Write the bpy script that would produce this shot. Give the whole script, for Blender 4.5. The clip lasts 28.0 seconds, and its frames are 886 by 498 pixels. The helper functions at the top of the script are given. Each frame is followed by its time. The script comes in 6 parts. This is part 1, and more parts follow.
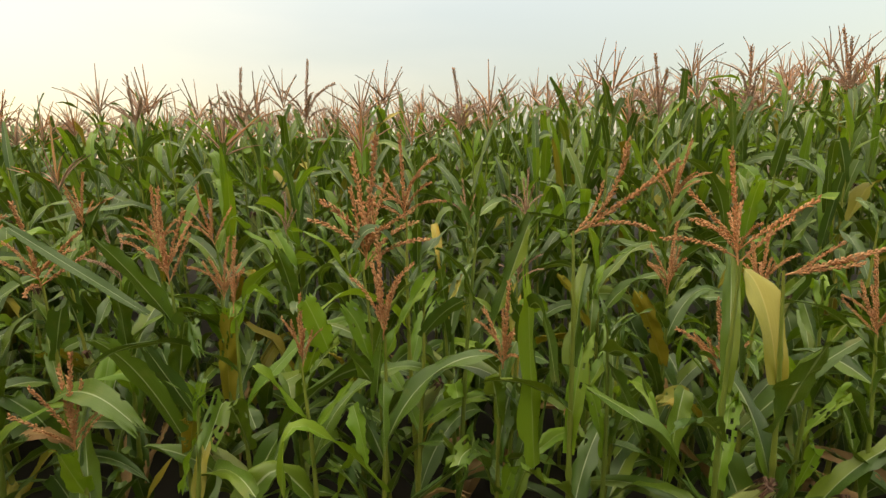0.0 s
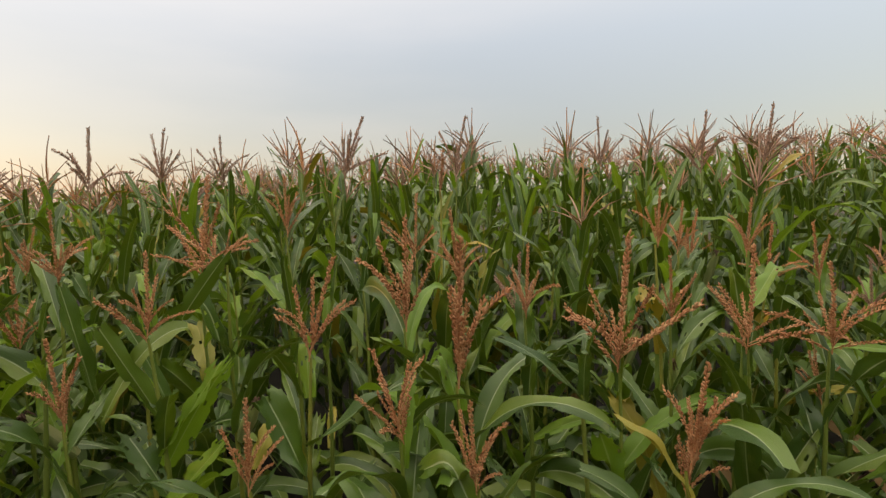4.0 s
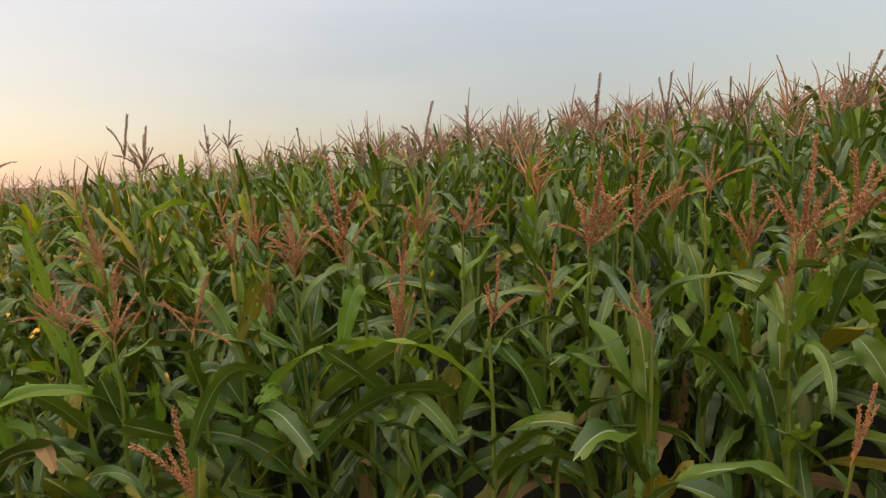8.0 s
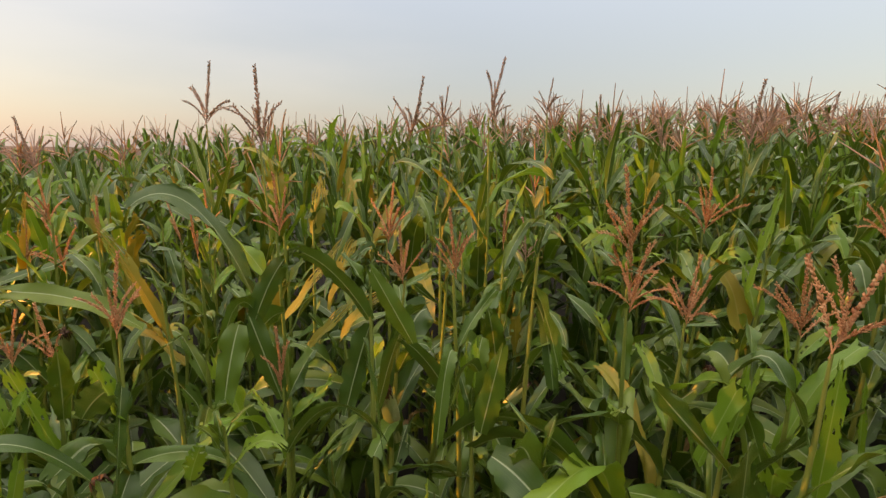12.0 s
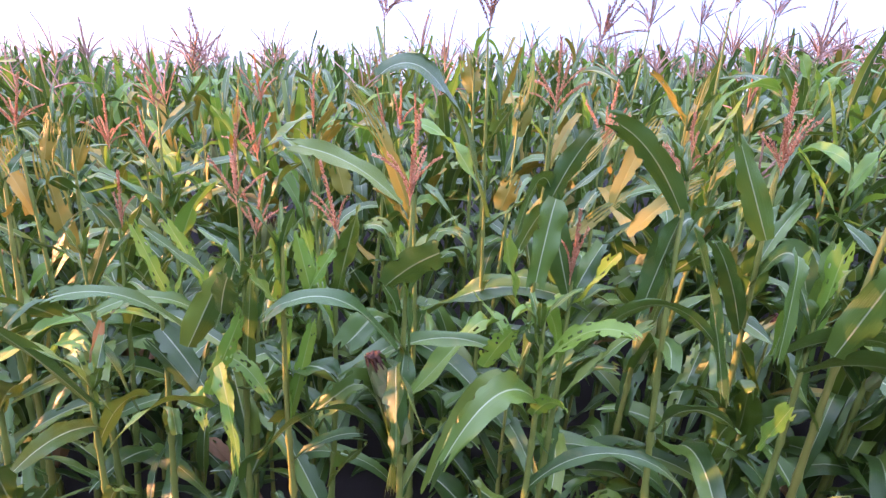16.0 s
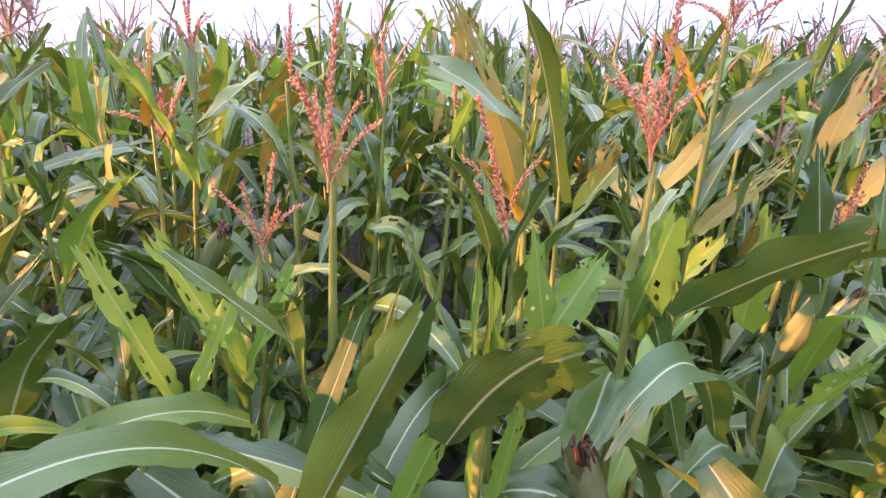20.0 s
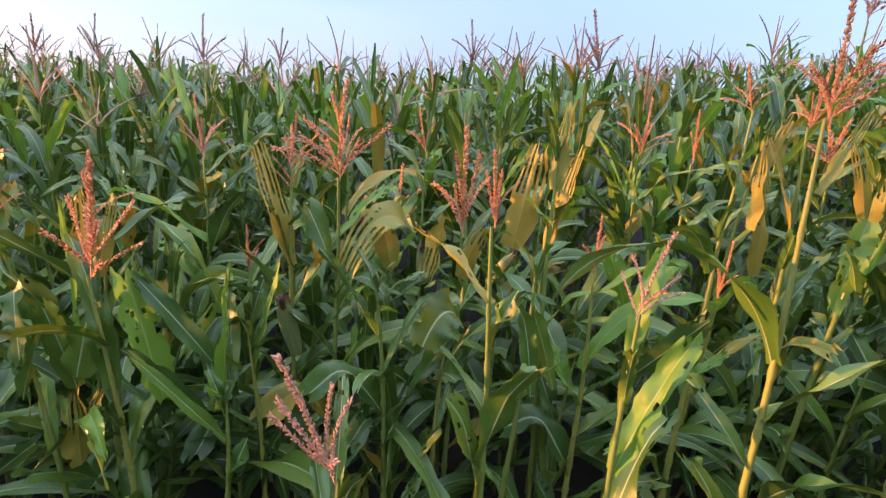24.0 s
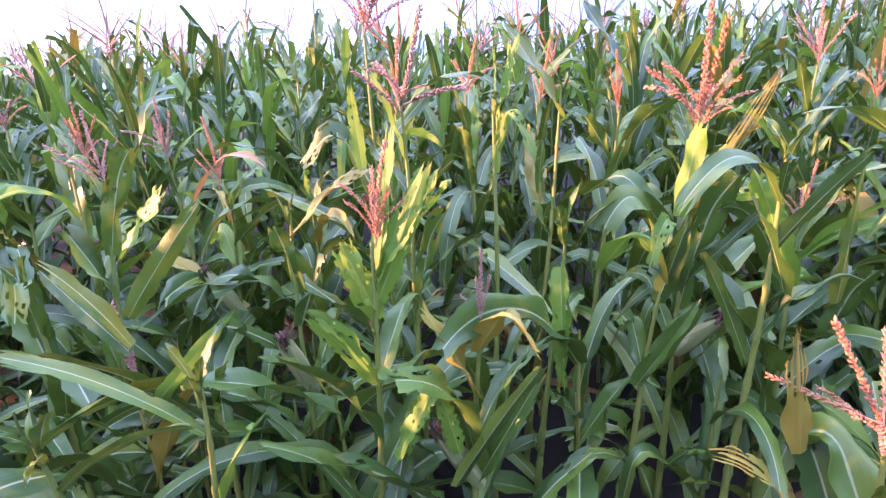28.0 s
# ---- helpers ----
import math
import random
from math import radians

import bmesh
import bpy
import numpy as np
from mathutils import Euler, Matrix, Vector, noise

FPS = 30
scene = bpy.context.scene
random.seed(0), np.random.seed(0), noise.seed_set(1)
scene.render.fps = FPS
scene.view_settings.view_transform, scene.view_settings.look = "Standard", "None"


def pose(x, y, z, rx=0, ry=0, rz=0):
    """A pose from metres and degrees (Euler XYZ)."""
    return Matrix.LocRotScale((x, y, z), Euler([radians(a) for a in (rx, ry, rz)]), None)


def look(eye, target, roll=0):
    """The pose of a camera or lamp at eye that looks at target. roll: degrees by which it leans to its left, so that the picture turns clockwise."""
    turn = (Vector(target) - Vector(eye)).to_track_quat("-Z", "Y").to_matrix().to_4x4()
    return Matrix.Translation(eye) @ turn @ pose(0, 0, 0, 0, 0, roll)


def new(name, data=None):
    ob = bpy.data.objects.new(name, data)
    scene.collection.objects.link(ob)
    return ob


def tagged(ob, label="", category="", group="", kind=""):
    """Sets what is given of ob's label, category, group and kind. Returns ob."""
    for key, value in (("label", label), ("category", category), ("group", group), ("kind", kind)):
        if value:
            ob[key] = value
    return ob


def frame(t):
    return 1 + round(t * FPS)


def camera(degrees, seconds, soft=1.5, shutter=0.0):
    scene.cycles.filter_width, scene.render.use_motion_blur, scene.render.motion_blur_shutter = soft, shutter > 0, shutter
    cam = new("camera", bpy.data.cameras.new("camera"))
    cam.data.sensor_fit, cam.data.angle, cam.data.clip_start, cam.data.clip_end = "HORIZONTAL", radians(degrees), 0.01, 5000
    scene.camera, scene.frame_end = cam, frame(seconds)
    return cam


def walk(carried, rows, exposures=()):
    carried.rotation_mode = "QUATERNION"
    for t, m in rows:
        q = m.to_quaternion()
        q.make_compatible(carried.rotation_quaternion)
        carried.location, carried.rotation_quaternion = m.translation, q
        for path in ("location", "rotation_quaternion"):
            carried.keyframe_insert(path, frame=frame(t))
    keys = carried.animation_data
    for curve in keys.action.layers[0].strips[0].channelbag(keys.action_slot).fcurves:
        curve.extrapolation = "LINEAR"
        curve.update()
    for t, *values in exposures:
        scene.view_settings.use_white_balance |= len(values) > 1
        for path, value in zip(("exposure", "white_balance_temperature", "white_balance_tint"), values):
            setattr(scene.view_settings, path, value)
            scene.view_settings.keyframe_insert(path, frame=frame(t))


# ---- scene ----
cam = camera(84.1, 28.0, soft=1.42)
PATH = [
    (0, (0.0, 0.001, 1.753), (0.004, 1.969, 1.394), -0.9),
    (0.5, (-0.345, -0.043, 1.762), (-0.337, 1.931, 1.44), -1.7),
    (1, (-0.686, -0.049, 1.772), (-0.649, 1.929, 1.478), -1.4),
    (1.5, (-1.033, 0.029, 1.746), (-0.985, 2.016, 1.523), -1.0),
    (2, (-1.376, 0.07, 1.717), (-1.321, 2.065, 1.588), -0.1),
    (2.5, (-1.768, 0.025, 1.743), (-1.698, 2.02, 1.616), -1.8),
    (4.5, (-3.173, 0.051, 1.759), (-3.133, 2.042, 1.573), -1.0),
    (5, (-3.549, 0.051, 1.744), (-3.486, 2.042, 1.56), -3.5),
    (5.5, (-3.91, 0.149, 1.747), (-3.859, 2.137, 1.538), -5.1),
    (6, (-4.249, 0.19, 1.772), (-4.244, 2.177, 1.543), -4.7),
    (6.5, (-4.566, 0.143, 1.755), (-4.613, 2.13, 1.528), -5.1),
    (7, (-4.937, 0.095, 1.747), (-4.982, 2.079, 1.495), -4.7),
    (7.5, (-5.252, 0.013, 1.733), (-5.357, 1.994, 1.481), -2.5),
    (8, (-5.626, -0.06, 1.749), (-5.72, 1.91, 1.42), -2.8),
    (8.5, (-5.927, -0.015, 1.733), (-6.024, 1.957, 1.41), -2.6),
    (9, (-6.284, -0.056, 1.744), (-6.371, 1.917, 1.426), -2.6),
    (9.5, (-6.643, -0.075, 1.745), (-6.672, 1.901, 1.438), -2.9),
    (10, (-6.967, 0.032, 1.742), (-6.931, 2.006, 1.418), -3.9),
    (10.5, (-7.259, 0.103, 1.716), (-7.144, 2.075, 1.404), -2.4),
    (11, (-7.496, 0.218, 1.682), (-7.279, 2.18, 1.362), -1.7),
    (11.5, (-7.783, 0.291, 1.676), (-7.515, 2.241, 1.319), 0.6),
    (12, (-7.999, 0.417, 1.697), (-7.712, 2.359, 1.317), 1.1),
    (12.5, (-8.24, 0.395, 1.647), (-7.933, 2.336, 1.274), 1.6),
    (13, (-8.342, 0.396, 1.617), (-8.046, 2.336, 1.232), 2.0),
    (13.5, (-8.417, 0.473, 1.566), (-8.206, 2.414, 1.134), 2.0),
    (15.5, (-8.504, 0.587, 1.505), (-8.44, 2.501, 0.927), 4.1),
    (16, (-8.505, 0.584, 1.493), (-8.487, 2.492, 0.894), 4.1),
    (16.5, (-8.515, 0.587, 1.491), (-8.541, 2.491, 0.88), 3.4),
    (17, (-8.589, 0.627, 1.486), (-8.629, 2.553, 0.949), 3.8),
    (17.5, (-8.729, 0.68, 1.454), (-8.768, 2.625, 0.991), 3.8),
    (18, (-8.856, 0.72, 1.42), (-8.708, 2.666, 0.983), 3.7),
    (18.5, (-8.891, 0.825, 1.379), (-8.515, 2.737, 0.929), 4.7),
    (19, (-8.893, 0.956, 1.368), (-8.389, 2.822, 0.854), 3.7),
    (19.5, (-8.886, 1.044, 1.348), (-8.266, 2.864, 0.796), 3.8),
    (20, (-8.967, 1.085, 1.326), (-8.374, 2.917, 0.784), 3.7),
    (20.5, (-9.172, 0.964, 1.392), (-8.706, 2.823, 0.819), 2.9),
    (21, (-9.37, 0.844, 1.428), (-8.981, 2.717, 0.842), 1.7),
    (21.5, (-9.545, 0.77, 1.433), (-9.269, 2.661, 0.843), 1.3),
    (22, (-9.819, 0.827, 1.419), (-9.616, 2.742, 0.88), 1.2),
    (22.5, (-10.06, 0.744, 1.387), (-9.898, 2.663, 0.846), 2.9),
    (24.5, (-11.077, 0.8, 1.269), (-11.029, 2.731, 0.751), 3.7),
    (25, (-11.391, 0.788, 1.3), (-11.331, 2.729, 0.822), 2.2),
    (25.5, (-11.73, 0.872, 1.314), (-11.653, 2.813, 0.836), 1.2),
    (26, (-12.069, 0.937, 1.325), (-12.016, 2.882, 0.865), 0.9),
    (26.5, (-12.387, 0.833, 1.241), (-12.353, 2.779, 0.783), 1.3),
    (27, (-12.651, 0.762, 1.141), (-12.604, 2.698, 0.642), 0.7),
    (27.5, (-12.876, 0.841, 1.002), (-12.83, 2.765, 0.459), -0.1),
    (28, (-13.105, 0.938, 0.924), (-13.11, 2.856, 0.359), -1.1),
]
EXPOSURES = [(0, 3.17, 9900, 12), (1, 3.0, 9700, 22), (2, 2.82, 9100, 21), (5, 2.78, 8750, 19), (8, 2.76, 8600, 20), (13.5, 3.07, 8300, 22), (15.5, 4.0, 5200, 50), (16.5, 3.88, 5250, 49), (17, 3.34, 5700, 40), (18, 2.98, 6500, 27), (19, 4.0, 5600, 36), (20, 3.93, 5650, 52), (21, 3.67, 5200, 44), (22, 3.25, 5400, 36), (25, 3.17, 5850, 26), (26, 3.03, 7800, 26), (27, 3.65, 6700, 36), (27.5, 3.9, 5550, 43), (28, 4.15, 5000, 54)]
walk(cam, [(t, look(eye, target, roll)) for t, eye, target, roll in PATH], EXPOSURES)

# ---- light ----
SUN_AZ, SUN_EL = 90.0, 4.0  # degrees left of +y, and above the horizon
SUN_DIR = Vector((-math.sin(radians(SUN_AZ)) * math.cos(radians(SUN_EL)), math.cos(radians(SUN_AZ)) * math.cos(radians(SUN_EL)), math.sin(radians(SUN_EL))))
world = bpy.data.worlds.new("evening_sky")
scene.world = world
world.use_nodes = True
wt = world.node_tree
sky = wt.nodes.new("ShaderNodeTexSky")
sky.sky_type = "NISHITA"
sky.sun_disc = False
sky.sun_elevation = radians(SUN_EL)
sky.sun_rotation = math.atan2(SUN_DIR.x, SUN_DIR.y)
sky.air_density, sky.dust_density, sky.ozone_density = 1.0, 1.0, 1.5
bg = wt.nodes["Background"]
bg.inputs["Strength"].default_value = 0.023
haze = wt.nodes.new("ShaderNodeHueSaturation")
haze.inputs["Saturation"].default_value = 0.9
wt.links.new(sky.outputs[0], haze.inputs["Color"])
wt.links.new(haze.outputs[0], bg.inputs[0])
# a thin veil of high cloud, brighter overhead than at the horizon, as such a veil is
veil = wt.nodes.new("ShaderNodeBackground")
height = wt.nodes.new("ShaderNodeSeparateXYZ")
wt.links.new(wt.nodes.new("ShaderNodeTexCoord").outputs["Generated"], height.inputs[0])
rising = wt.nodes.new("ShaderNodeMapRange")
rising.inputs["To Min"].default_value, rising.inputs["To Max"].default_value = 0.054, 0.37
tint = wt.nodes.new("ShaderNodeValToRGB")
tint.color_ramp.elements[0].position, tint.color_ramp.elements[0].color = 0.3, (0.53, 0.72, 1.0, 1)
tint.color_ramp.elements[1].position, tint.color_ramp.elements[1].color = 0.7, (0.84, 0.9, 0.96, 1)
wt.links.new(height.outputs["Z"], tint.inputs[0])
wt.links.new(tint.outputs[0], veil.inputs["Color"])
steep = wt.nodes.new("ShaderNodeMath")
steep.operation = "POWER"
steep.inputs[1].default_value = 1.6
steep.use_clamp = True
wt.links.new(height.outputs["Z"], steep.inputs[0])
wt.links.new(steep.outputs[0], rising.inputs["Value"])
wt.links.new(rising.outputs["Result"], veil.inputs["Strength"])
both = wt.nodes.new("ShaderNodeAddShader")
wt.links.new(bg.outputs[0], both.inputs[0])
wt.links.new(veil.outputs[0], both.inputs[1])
# a cream sheet of cloud that thickens towards the sun, with ragged long edges
sunward = wt.nodes.new("ShaderNodeVectorMath")
sunward.operation = "DOT_PRODUCT"
sunward.inputs[1].default_value = (SUN_DIR.x, SUN_DIR.y, 0.25)
streaks = wt.nodes.new("ShaderNodeMapping")
streaks.inputs["Rotation"].default_value = (0, radians(-14), 0)
streaks.inputs["Scale"].default_value = (1.1, 1.1, 5.0)
wisps = wt.nodes.new("ShaderNodeTexNoise")
wisps.inputs["Scale"].default_value = 1.6
wisps.inputs["Detail"].default_value = 6
sky_way = wt.nodes.new("ShaderNodeTexCoord")
wt.links.new(sky_way.outputs["Generated"], sunward.inputs[0])
wt.links.new(sky_way.outputs["Generated"], streaks.inputs[0])
wt.links.new(streaks.outputs[0], wisps.inputs["Vector"])
thick = wt.nodes.new("ShaderNodeMath")
thick.operation = "MULTIPLY_ADD"
thick.inputs[1].default_value = 0.9
wt.links.new(wisps.outputs[0], thick.inputs[0])
wt.links.new(sunward.outputs["Value"], thick.inputs[2])
sheet = wt.nodes.new("ShaderNodeMapRange")
sheet.interpolation_type = "SMOOTHSTEP"
sheet.inputs["From Min"].default_value, sheet.inputs["From Max"].default_value = 0.25, 1.35
sheet.inputs["To Min"].default_value, sheet.inputs["To Max"].default_value = 0.0, 0.026
wt.links.new(thick.outputs[0], sheet.inputs["Value"])
cloud = wt.nodes.new("ShaderNodeBackground")
cloud.inputs["Color"].default_value = (1.0, 0.84, 0.66, 1)
wt.links.new(sheet.outputs["Result"], cloud.inputs["Strength"])
with_cloud = wt.nodes.new("ShaderNodeAddShader")
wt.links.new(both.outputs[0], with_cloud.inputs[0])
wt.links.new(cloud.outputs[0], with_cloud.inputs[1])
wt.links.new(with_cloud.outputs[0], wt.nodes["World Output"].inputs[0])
sun = new("sun", bpy.data.lights.new("sun", "SUN"))
sun.data.energy, sun.data.angle, sun.data.color = 1.7, radians(0.8), (1.0, 0.43, 0.1)
sun.matrix_world = look(SUN_DIR * 60, (0, 0, 0))


# ---- materials ----
def material(name):
    m = bpy.data.materials.new(name)
    m.use_nodes = True
    nt = m.node_tree
    return m, nt, nt.nodes, nt.links, nt.nodes["Principled BSDF"]


def ramp(nodes, stops):
    r = nodes.new("ShaderNodeValToRGB")
    el = r.color_ramp.elements
    el[0].position, el[0].color = stops[0][0], (*stops[0][1], 1)
    el[1].position, el[1].color = stops[-1][0], (*stops[-1][1], 1)
    for pos, col in stops[1:-1]:
        e = el.new(pos)
        e.color = (*col, 1)
    return r


def mathnode(nodes, links, op, a, b=None):
    n = nodes.new("ShaderNodeMath")
    n.operation = op
    for slot, v in enumerate((a, b)):
        if v is None:
            continue
        if isinstance(v, (int, float)):
            n.inputs[slot].default_value = v
        else:
            links.new(v, n.inputs[slot])
    return n.outputs[0]


def mixcol(nodes, links, fac, a, b):
    n = nodes.new("ShaderNodeMix")
    n.data_type = "RGBA"
    for slot, v in ((0, fac), (6, a), (7, b)):
        if isinstance(v, (int, float)):
            n.inputs[slot].default_value = v
        elif isinstance(v, tuple):
            n.inputs[slot].default_value = (*v, 1)
        else:
            links.new(v, n.inputs[slot])
    return n.outputs[2]


def leaf_material(name, tones, rib, dry, thin=0.12, gloss=0.4):
    """Maize leaf: parallel veins, pale midrib, per-leaf tone, blotches and dry margins."""
    m, nt, nodes, links, bsdf = material(name)
    uv = nodes.new("ShaderNodeUVMap")
    sep = nodes.new("ShaderNodeSeparateXYZ")
    links.new(uv.outputs[0], sep.inputs[0])
    u, v = sep.outputs[0], sep.outputs[1]
    info, geo = nodes.new("ShaderNodeObjectInfo"), nodes.new("ShaderNodeNewGeometry")
    rnd = mathnode(nodes, links, "FRACT", mathnode(nodes, links, "ADD", info.outputs["Random"], geo.outputs["Random Per Island"]))
    tone = ramp(nodes, tones)
    links.new(rnd, tone.inputs[0])
    # long veins
    stretch = nodes.new("ShaderNodeMapping")
    stretch.inputs["Scale"].default_value = (34, 1.2, 1)
    links.new(uv.outputs[0], stretch.inputs[0])
    veins = nodes.new("ShaderNodeTexNoise")
    veins.inputs["Scale"].default_value = 1.0
    veins.inputs["Detail"].default_value = 3
    links.new(stretch.outputs[0], veins.inputs["Vector"])
    coord = nodes.new("ShaderNodeTexCoord")
    blotch = nodes.new("ShaderNodeTexNoise")
    blotch.inputs["Scale"].default_value = 14
    blotch.inputs["Detail"].default_value = 4
    links.new(coord.outputs["Object"], blotch.inputs["Vector"])
    col = mixcol(nodes, links, mathnode(nodes, links, "MULTIPLY", veins.outputs[0], 0.55), tone.outputs[0], tuple(c * 1.7 for c in tones[len(tones) // 2 - 1][1]))
    spots = ramp(nodes, [(0.60, (0, 0, 0)), (0.72, (1, 1, 1))])
    links.new(blotch.outputs[0], spots.inputs[0])
    col = mixcol(nodes, links, mathnode(nodes, links, "MULTIPLY", spots.outputs[0], 0.18), col, tuple(0.5 * (a + b) for a, b in zip(tones[-1][1], dry)))
    # dry tip, on some leaves only
    tip = ramp(nodes, [(0.5, (0, 0, 0)), (0.62, (0.8, 0.8, 0.8))])
    links.new(mathnode(nodes, links, "MULTIPLY", mathnode(nodes, links, "ADD", v, mathnode(nodes, links, "MULTIPLY", blotch.outputs[0], 0.5)), 0.45), tip.inputs[0])
    ends = tip.outputs[0]
    old = mathnode(nodes, links, "GREATER_THAN", mathnode(nodes, links, "FRACT", mathnode(nodes, links, "MULTIPLY", rnd, 7.31)), 0.72)
    col = mixcol(nodes, links, mathnode(nodes, links, "MULTIPLY", ends, old), col, dry)
    off = mathnode(nodes, links, "ABSOLUTE", mathnode(nodes, links, "SUBTRACT", u, 0.5))
    ribmask = ramp(nodes, [(0.014, (1, 1, 1)), (0.032, (0, 0, 0))])
    links.new(off, ribmask.inputs[0])
    col = mixcol(nodes, links, mathnode(nodes, links, "MULTIPLY", ribmask.outputs[0], 0.55), col, rib)
    links.new(col, bsdf.inputs["Base Color"])
    bsdf.inputs["Roughness"].default_value = gloss
    bsdf.inputs["Specular IOR Level"].default_value = 0.48
    bump = nodes.new("ShaderNodeBump")
    bump.inputs["Strength"].default_value = 0.3
    bump.inputs["Distance"].default_value = 0.004
    links.new(veins.outputs[0], bump.inputs["Height"])
    links.new(bump.outputs[0], bsdf.inputs["Normal"])
    glow = nodes.new("ShaderNodeBsdfTranslucent")
    warm = mixcol(nodes, links, 0.65, col, tuple(min(1.0, c * 1.3) for c in (tones[-1][1][0], tones[-1][1][1] * 1.1, tones[-1][1][2] * 0.6)))
    links.new(warm, glow.inputs[0])
    mix = nodes.new("ShaderNodeMixShader")
    mix.inputs[0].default_value = thin
    links.new(bsdf.outputs[0], mix.inputs[1])
    links.new(glow.outputs[0], mix.inputs[2])
    links.new(mix.outputs[0], nodes["Material Output"].inputs[0])
    return m


def grain_material(name, tones, scale, rough, bump_by=0.4, thin=0.0):
    m, nt, nodes, links, bsdf = material(name)
    info, geo = nodes.new("ShaderNodeObjectInfo"), nodes.new("ShaderNodeNewGeometry")
    rnd = mathnode(nodes, links, "FRACT", mathnode(nodes, links, "ADD", info.outputs["Random"], geo.outputs["Random Per Island"]))
    coord = nodes.new("ShaderNodeTexCoord")
    grain = nodes.new("ShaderNodeTexNoise")
    grain.inputs["Scale"].default_value = scale
    grain.inputs["Detail"].default_value = 5
    links.new(coord.outputs["Object"], grain.inputs["Vector"])
    mixv = mathnode(nodes, links, "ADD", mathnode(nodes, links, "MULTIPLY", rnd, 0.5), mathnode(nodes, links, "MULTIPLY", grain.outputs[0], 0.6))
    tone = ramp(nodes, tones)
    links.new(mixv, tone.inputs[0])
    links.new(tone.outputs[0], bsdf.inputs["Base Color"])
    bsdf.inputs["Roughness"].default_value = rough
    bump = nodes.new("ShaderNodeBump")
    bump.inputs["Strength"].default_value = bump_by
    bump.inputs["Distance"].default_value = 0.01
    links.new(grain.outputs[0], bump.inputs["Height"])
    links.new(bump.outputs[0], bsdf.inputs["Normal"])
    if thin:
        glow = nodes.new("ShaderNodeBsdfTranslucent")
        links.new(tone.outputs[0], glow.inputs[0])
        mix = nodes.new("ShaderNodeMixShader")
        mix.inputs[0].default_value = thin
        links.new(bsdf.outputs[0], mix.inputs[1])
        links.new(glow.outputs[0], mix.inputs[2])
        links.new(mix.outputs[0], nodes["Material Output"].inputs[0])
    return m


LEAF = leaf_material("maize_leaf", [(0.0, (0.02, 0.05, 0.008)), (0.35, (0.034, 0.078, 0.01)), (0.6, (0.06, 0.12, 0.011)), (0.85, (0.098, 0.165, 0.014)), (1.0, (0.145, 0.195, 0.018))], (0.45, 0.52, 0.3), (0.36, 0.24, 0.1))
# yellowing leaf whose golden colour also paints low sunlight on the leaves
LEAF_YELLOW = leaf_material("sunlit_yellowing_leaf", [(0.0, (0.15, 0.16, 0.018)), (0.6, (0.25, 0.19, 0.018)), (1.0, (0.32, 0.2, 0.02))], (0.36, 0.31, 0.08), (0.36, 0.18, 0.05), gloss=0.55)
# lighter copy of LEAF, with backlight from the sky painted into its colour
LEAF_BACKLIT = leaf_material("backlit_leaf", [(0.0, (0.085, 0.18, 0.016)), (0.6, (0.125, 0.235, 0.02)), (1.0, (0.18, 0.255, 0.024))], (0.34, 0.42, 0.16), (0.3, 0.24, 0.1), thin=0.32, gloss=0.45)
LEAF_DRY = leaf_material("dry_leaf", [(0.0, (0.18, 0.1, 0.04)), (1.0, (0.32, 0.2, 0.085))], (0.38, 0.26, 0.12), (0.26, 0.15, 0.07), gloss=0.7)
STALK = grain_material("maize_stalk", [(0.1, (0.095, 0.15, 0.024)), (0.6, (0.16, 0.2, 0.032)), (1.0, (0.27, 0.25, 0.045))], 30, 0.5)
TASSEL = grain_material("tassel_spikelets", [(0.1, (0.42, 0.15, 0.065)), (0.5, (0.57, 0.26, 0.12)), (1.0, (0.7, 0.42, 0.22))], 60, 0.75, thin=0.2)
TASSEL_OLD = grain_material("faded_tassel", [(0.1, (0.36, 0.2, 0.14)), (1.0, (0.56, 0.36, 0.26))], 60, 0.8, thin=0.2)
HUSK = leaf_material("ear_husk", [(0.0, (0.2, 0.26, 0.09)), (0.6, (0.3, 0.34, 0.13)), (1.0, (0.42, 0.38, 0.18))], (0.4, 0.42, 0.2), (0.42, 0.3, 0.14), thin=0.15)
SILK = grain_material("ear_silk", [(0.1, (0.05, 0.022, 0.014)), (1.0, (0.16, 0.08, 0.045))], 80, 0.8)
# brown soil taken near black: the canopy's shade is in its colour
SOIL = grain_material("shade_dark_soil", [(0.1, (0.01, 0.008, 0.005)), (1.0, (0.024, 0.019, 0.012))], 3, 0.95, 0.8)

BARK = grain_material("tree_bark", [(0.1, (0.08, 0.055, 0.04)), (1.0, (0.2, 0.15, 0.11))], 12, 0.9)
FOLIAGE = grain_material("tree_foliage", [(0.1, (0.035, 0.07, 0.02)), (1.0, (0.1, 0.15, 0.04))], 3, 0.6, thin=0.25)
MATS = [LEAF, LEAF_YELLOW, LEAF_DRY, STALK, TASSEL, TASSEL_OLD, LEAF_BACKLIT]


# ---- ground ----
SLOPE_X = (-40, -18, -13.5, -11.5, -9, -6, -3, 0, 4, 40)
SLOPE_Z = (-0.8, -0.75, -0.56, -0.36, -0.1, 0.12, 0.17, 0.11, 0.05, 0.0)


def ground_z(x, y):
    return float(np.interp(x, SLOPE_X, SLOPE_Z)) + 0.07 * (min(9.0, max(-0.5, y)) - 1.5)


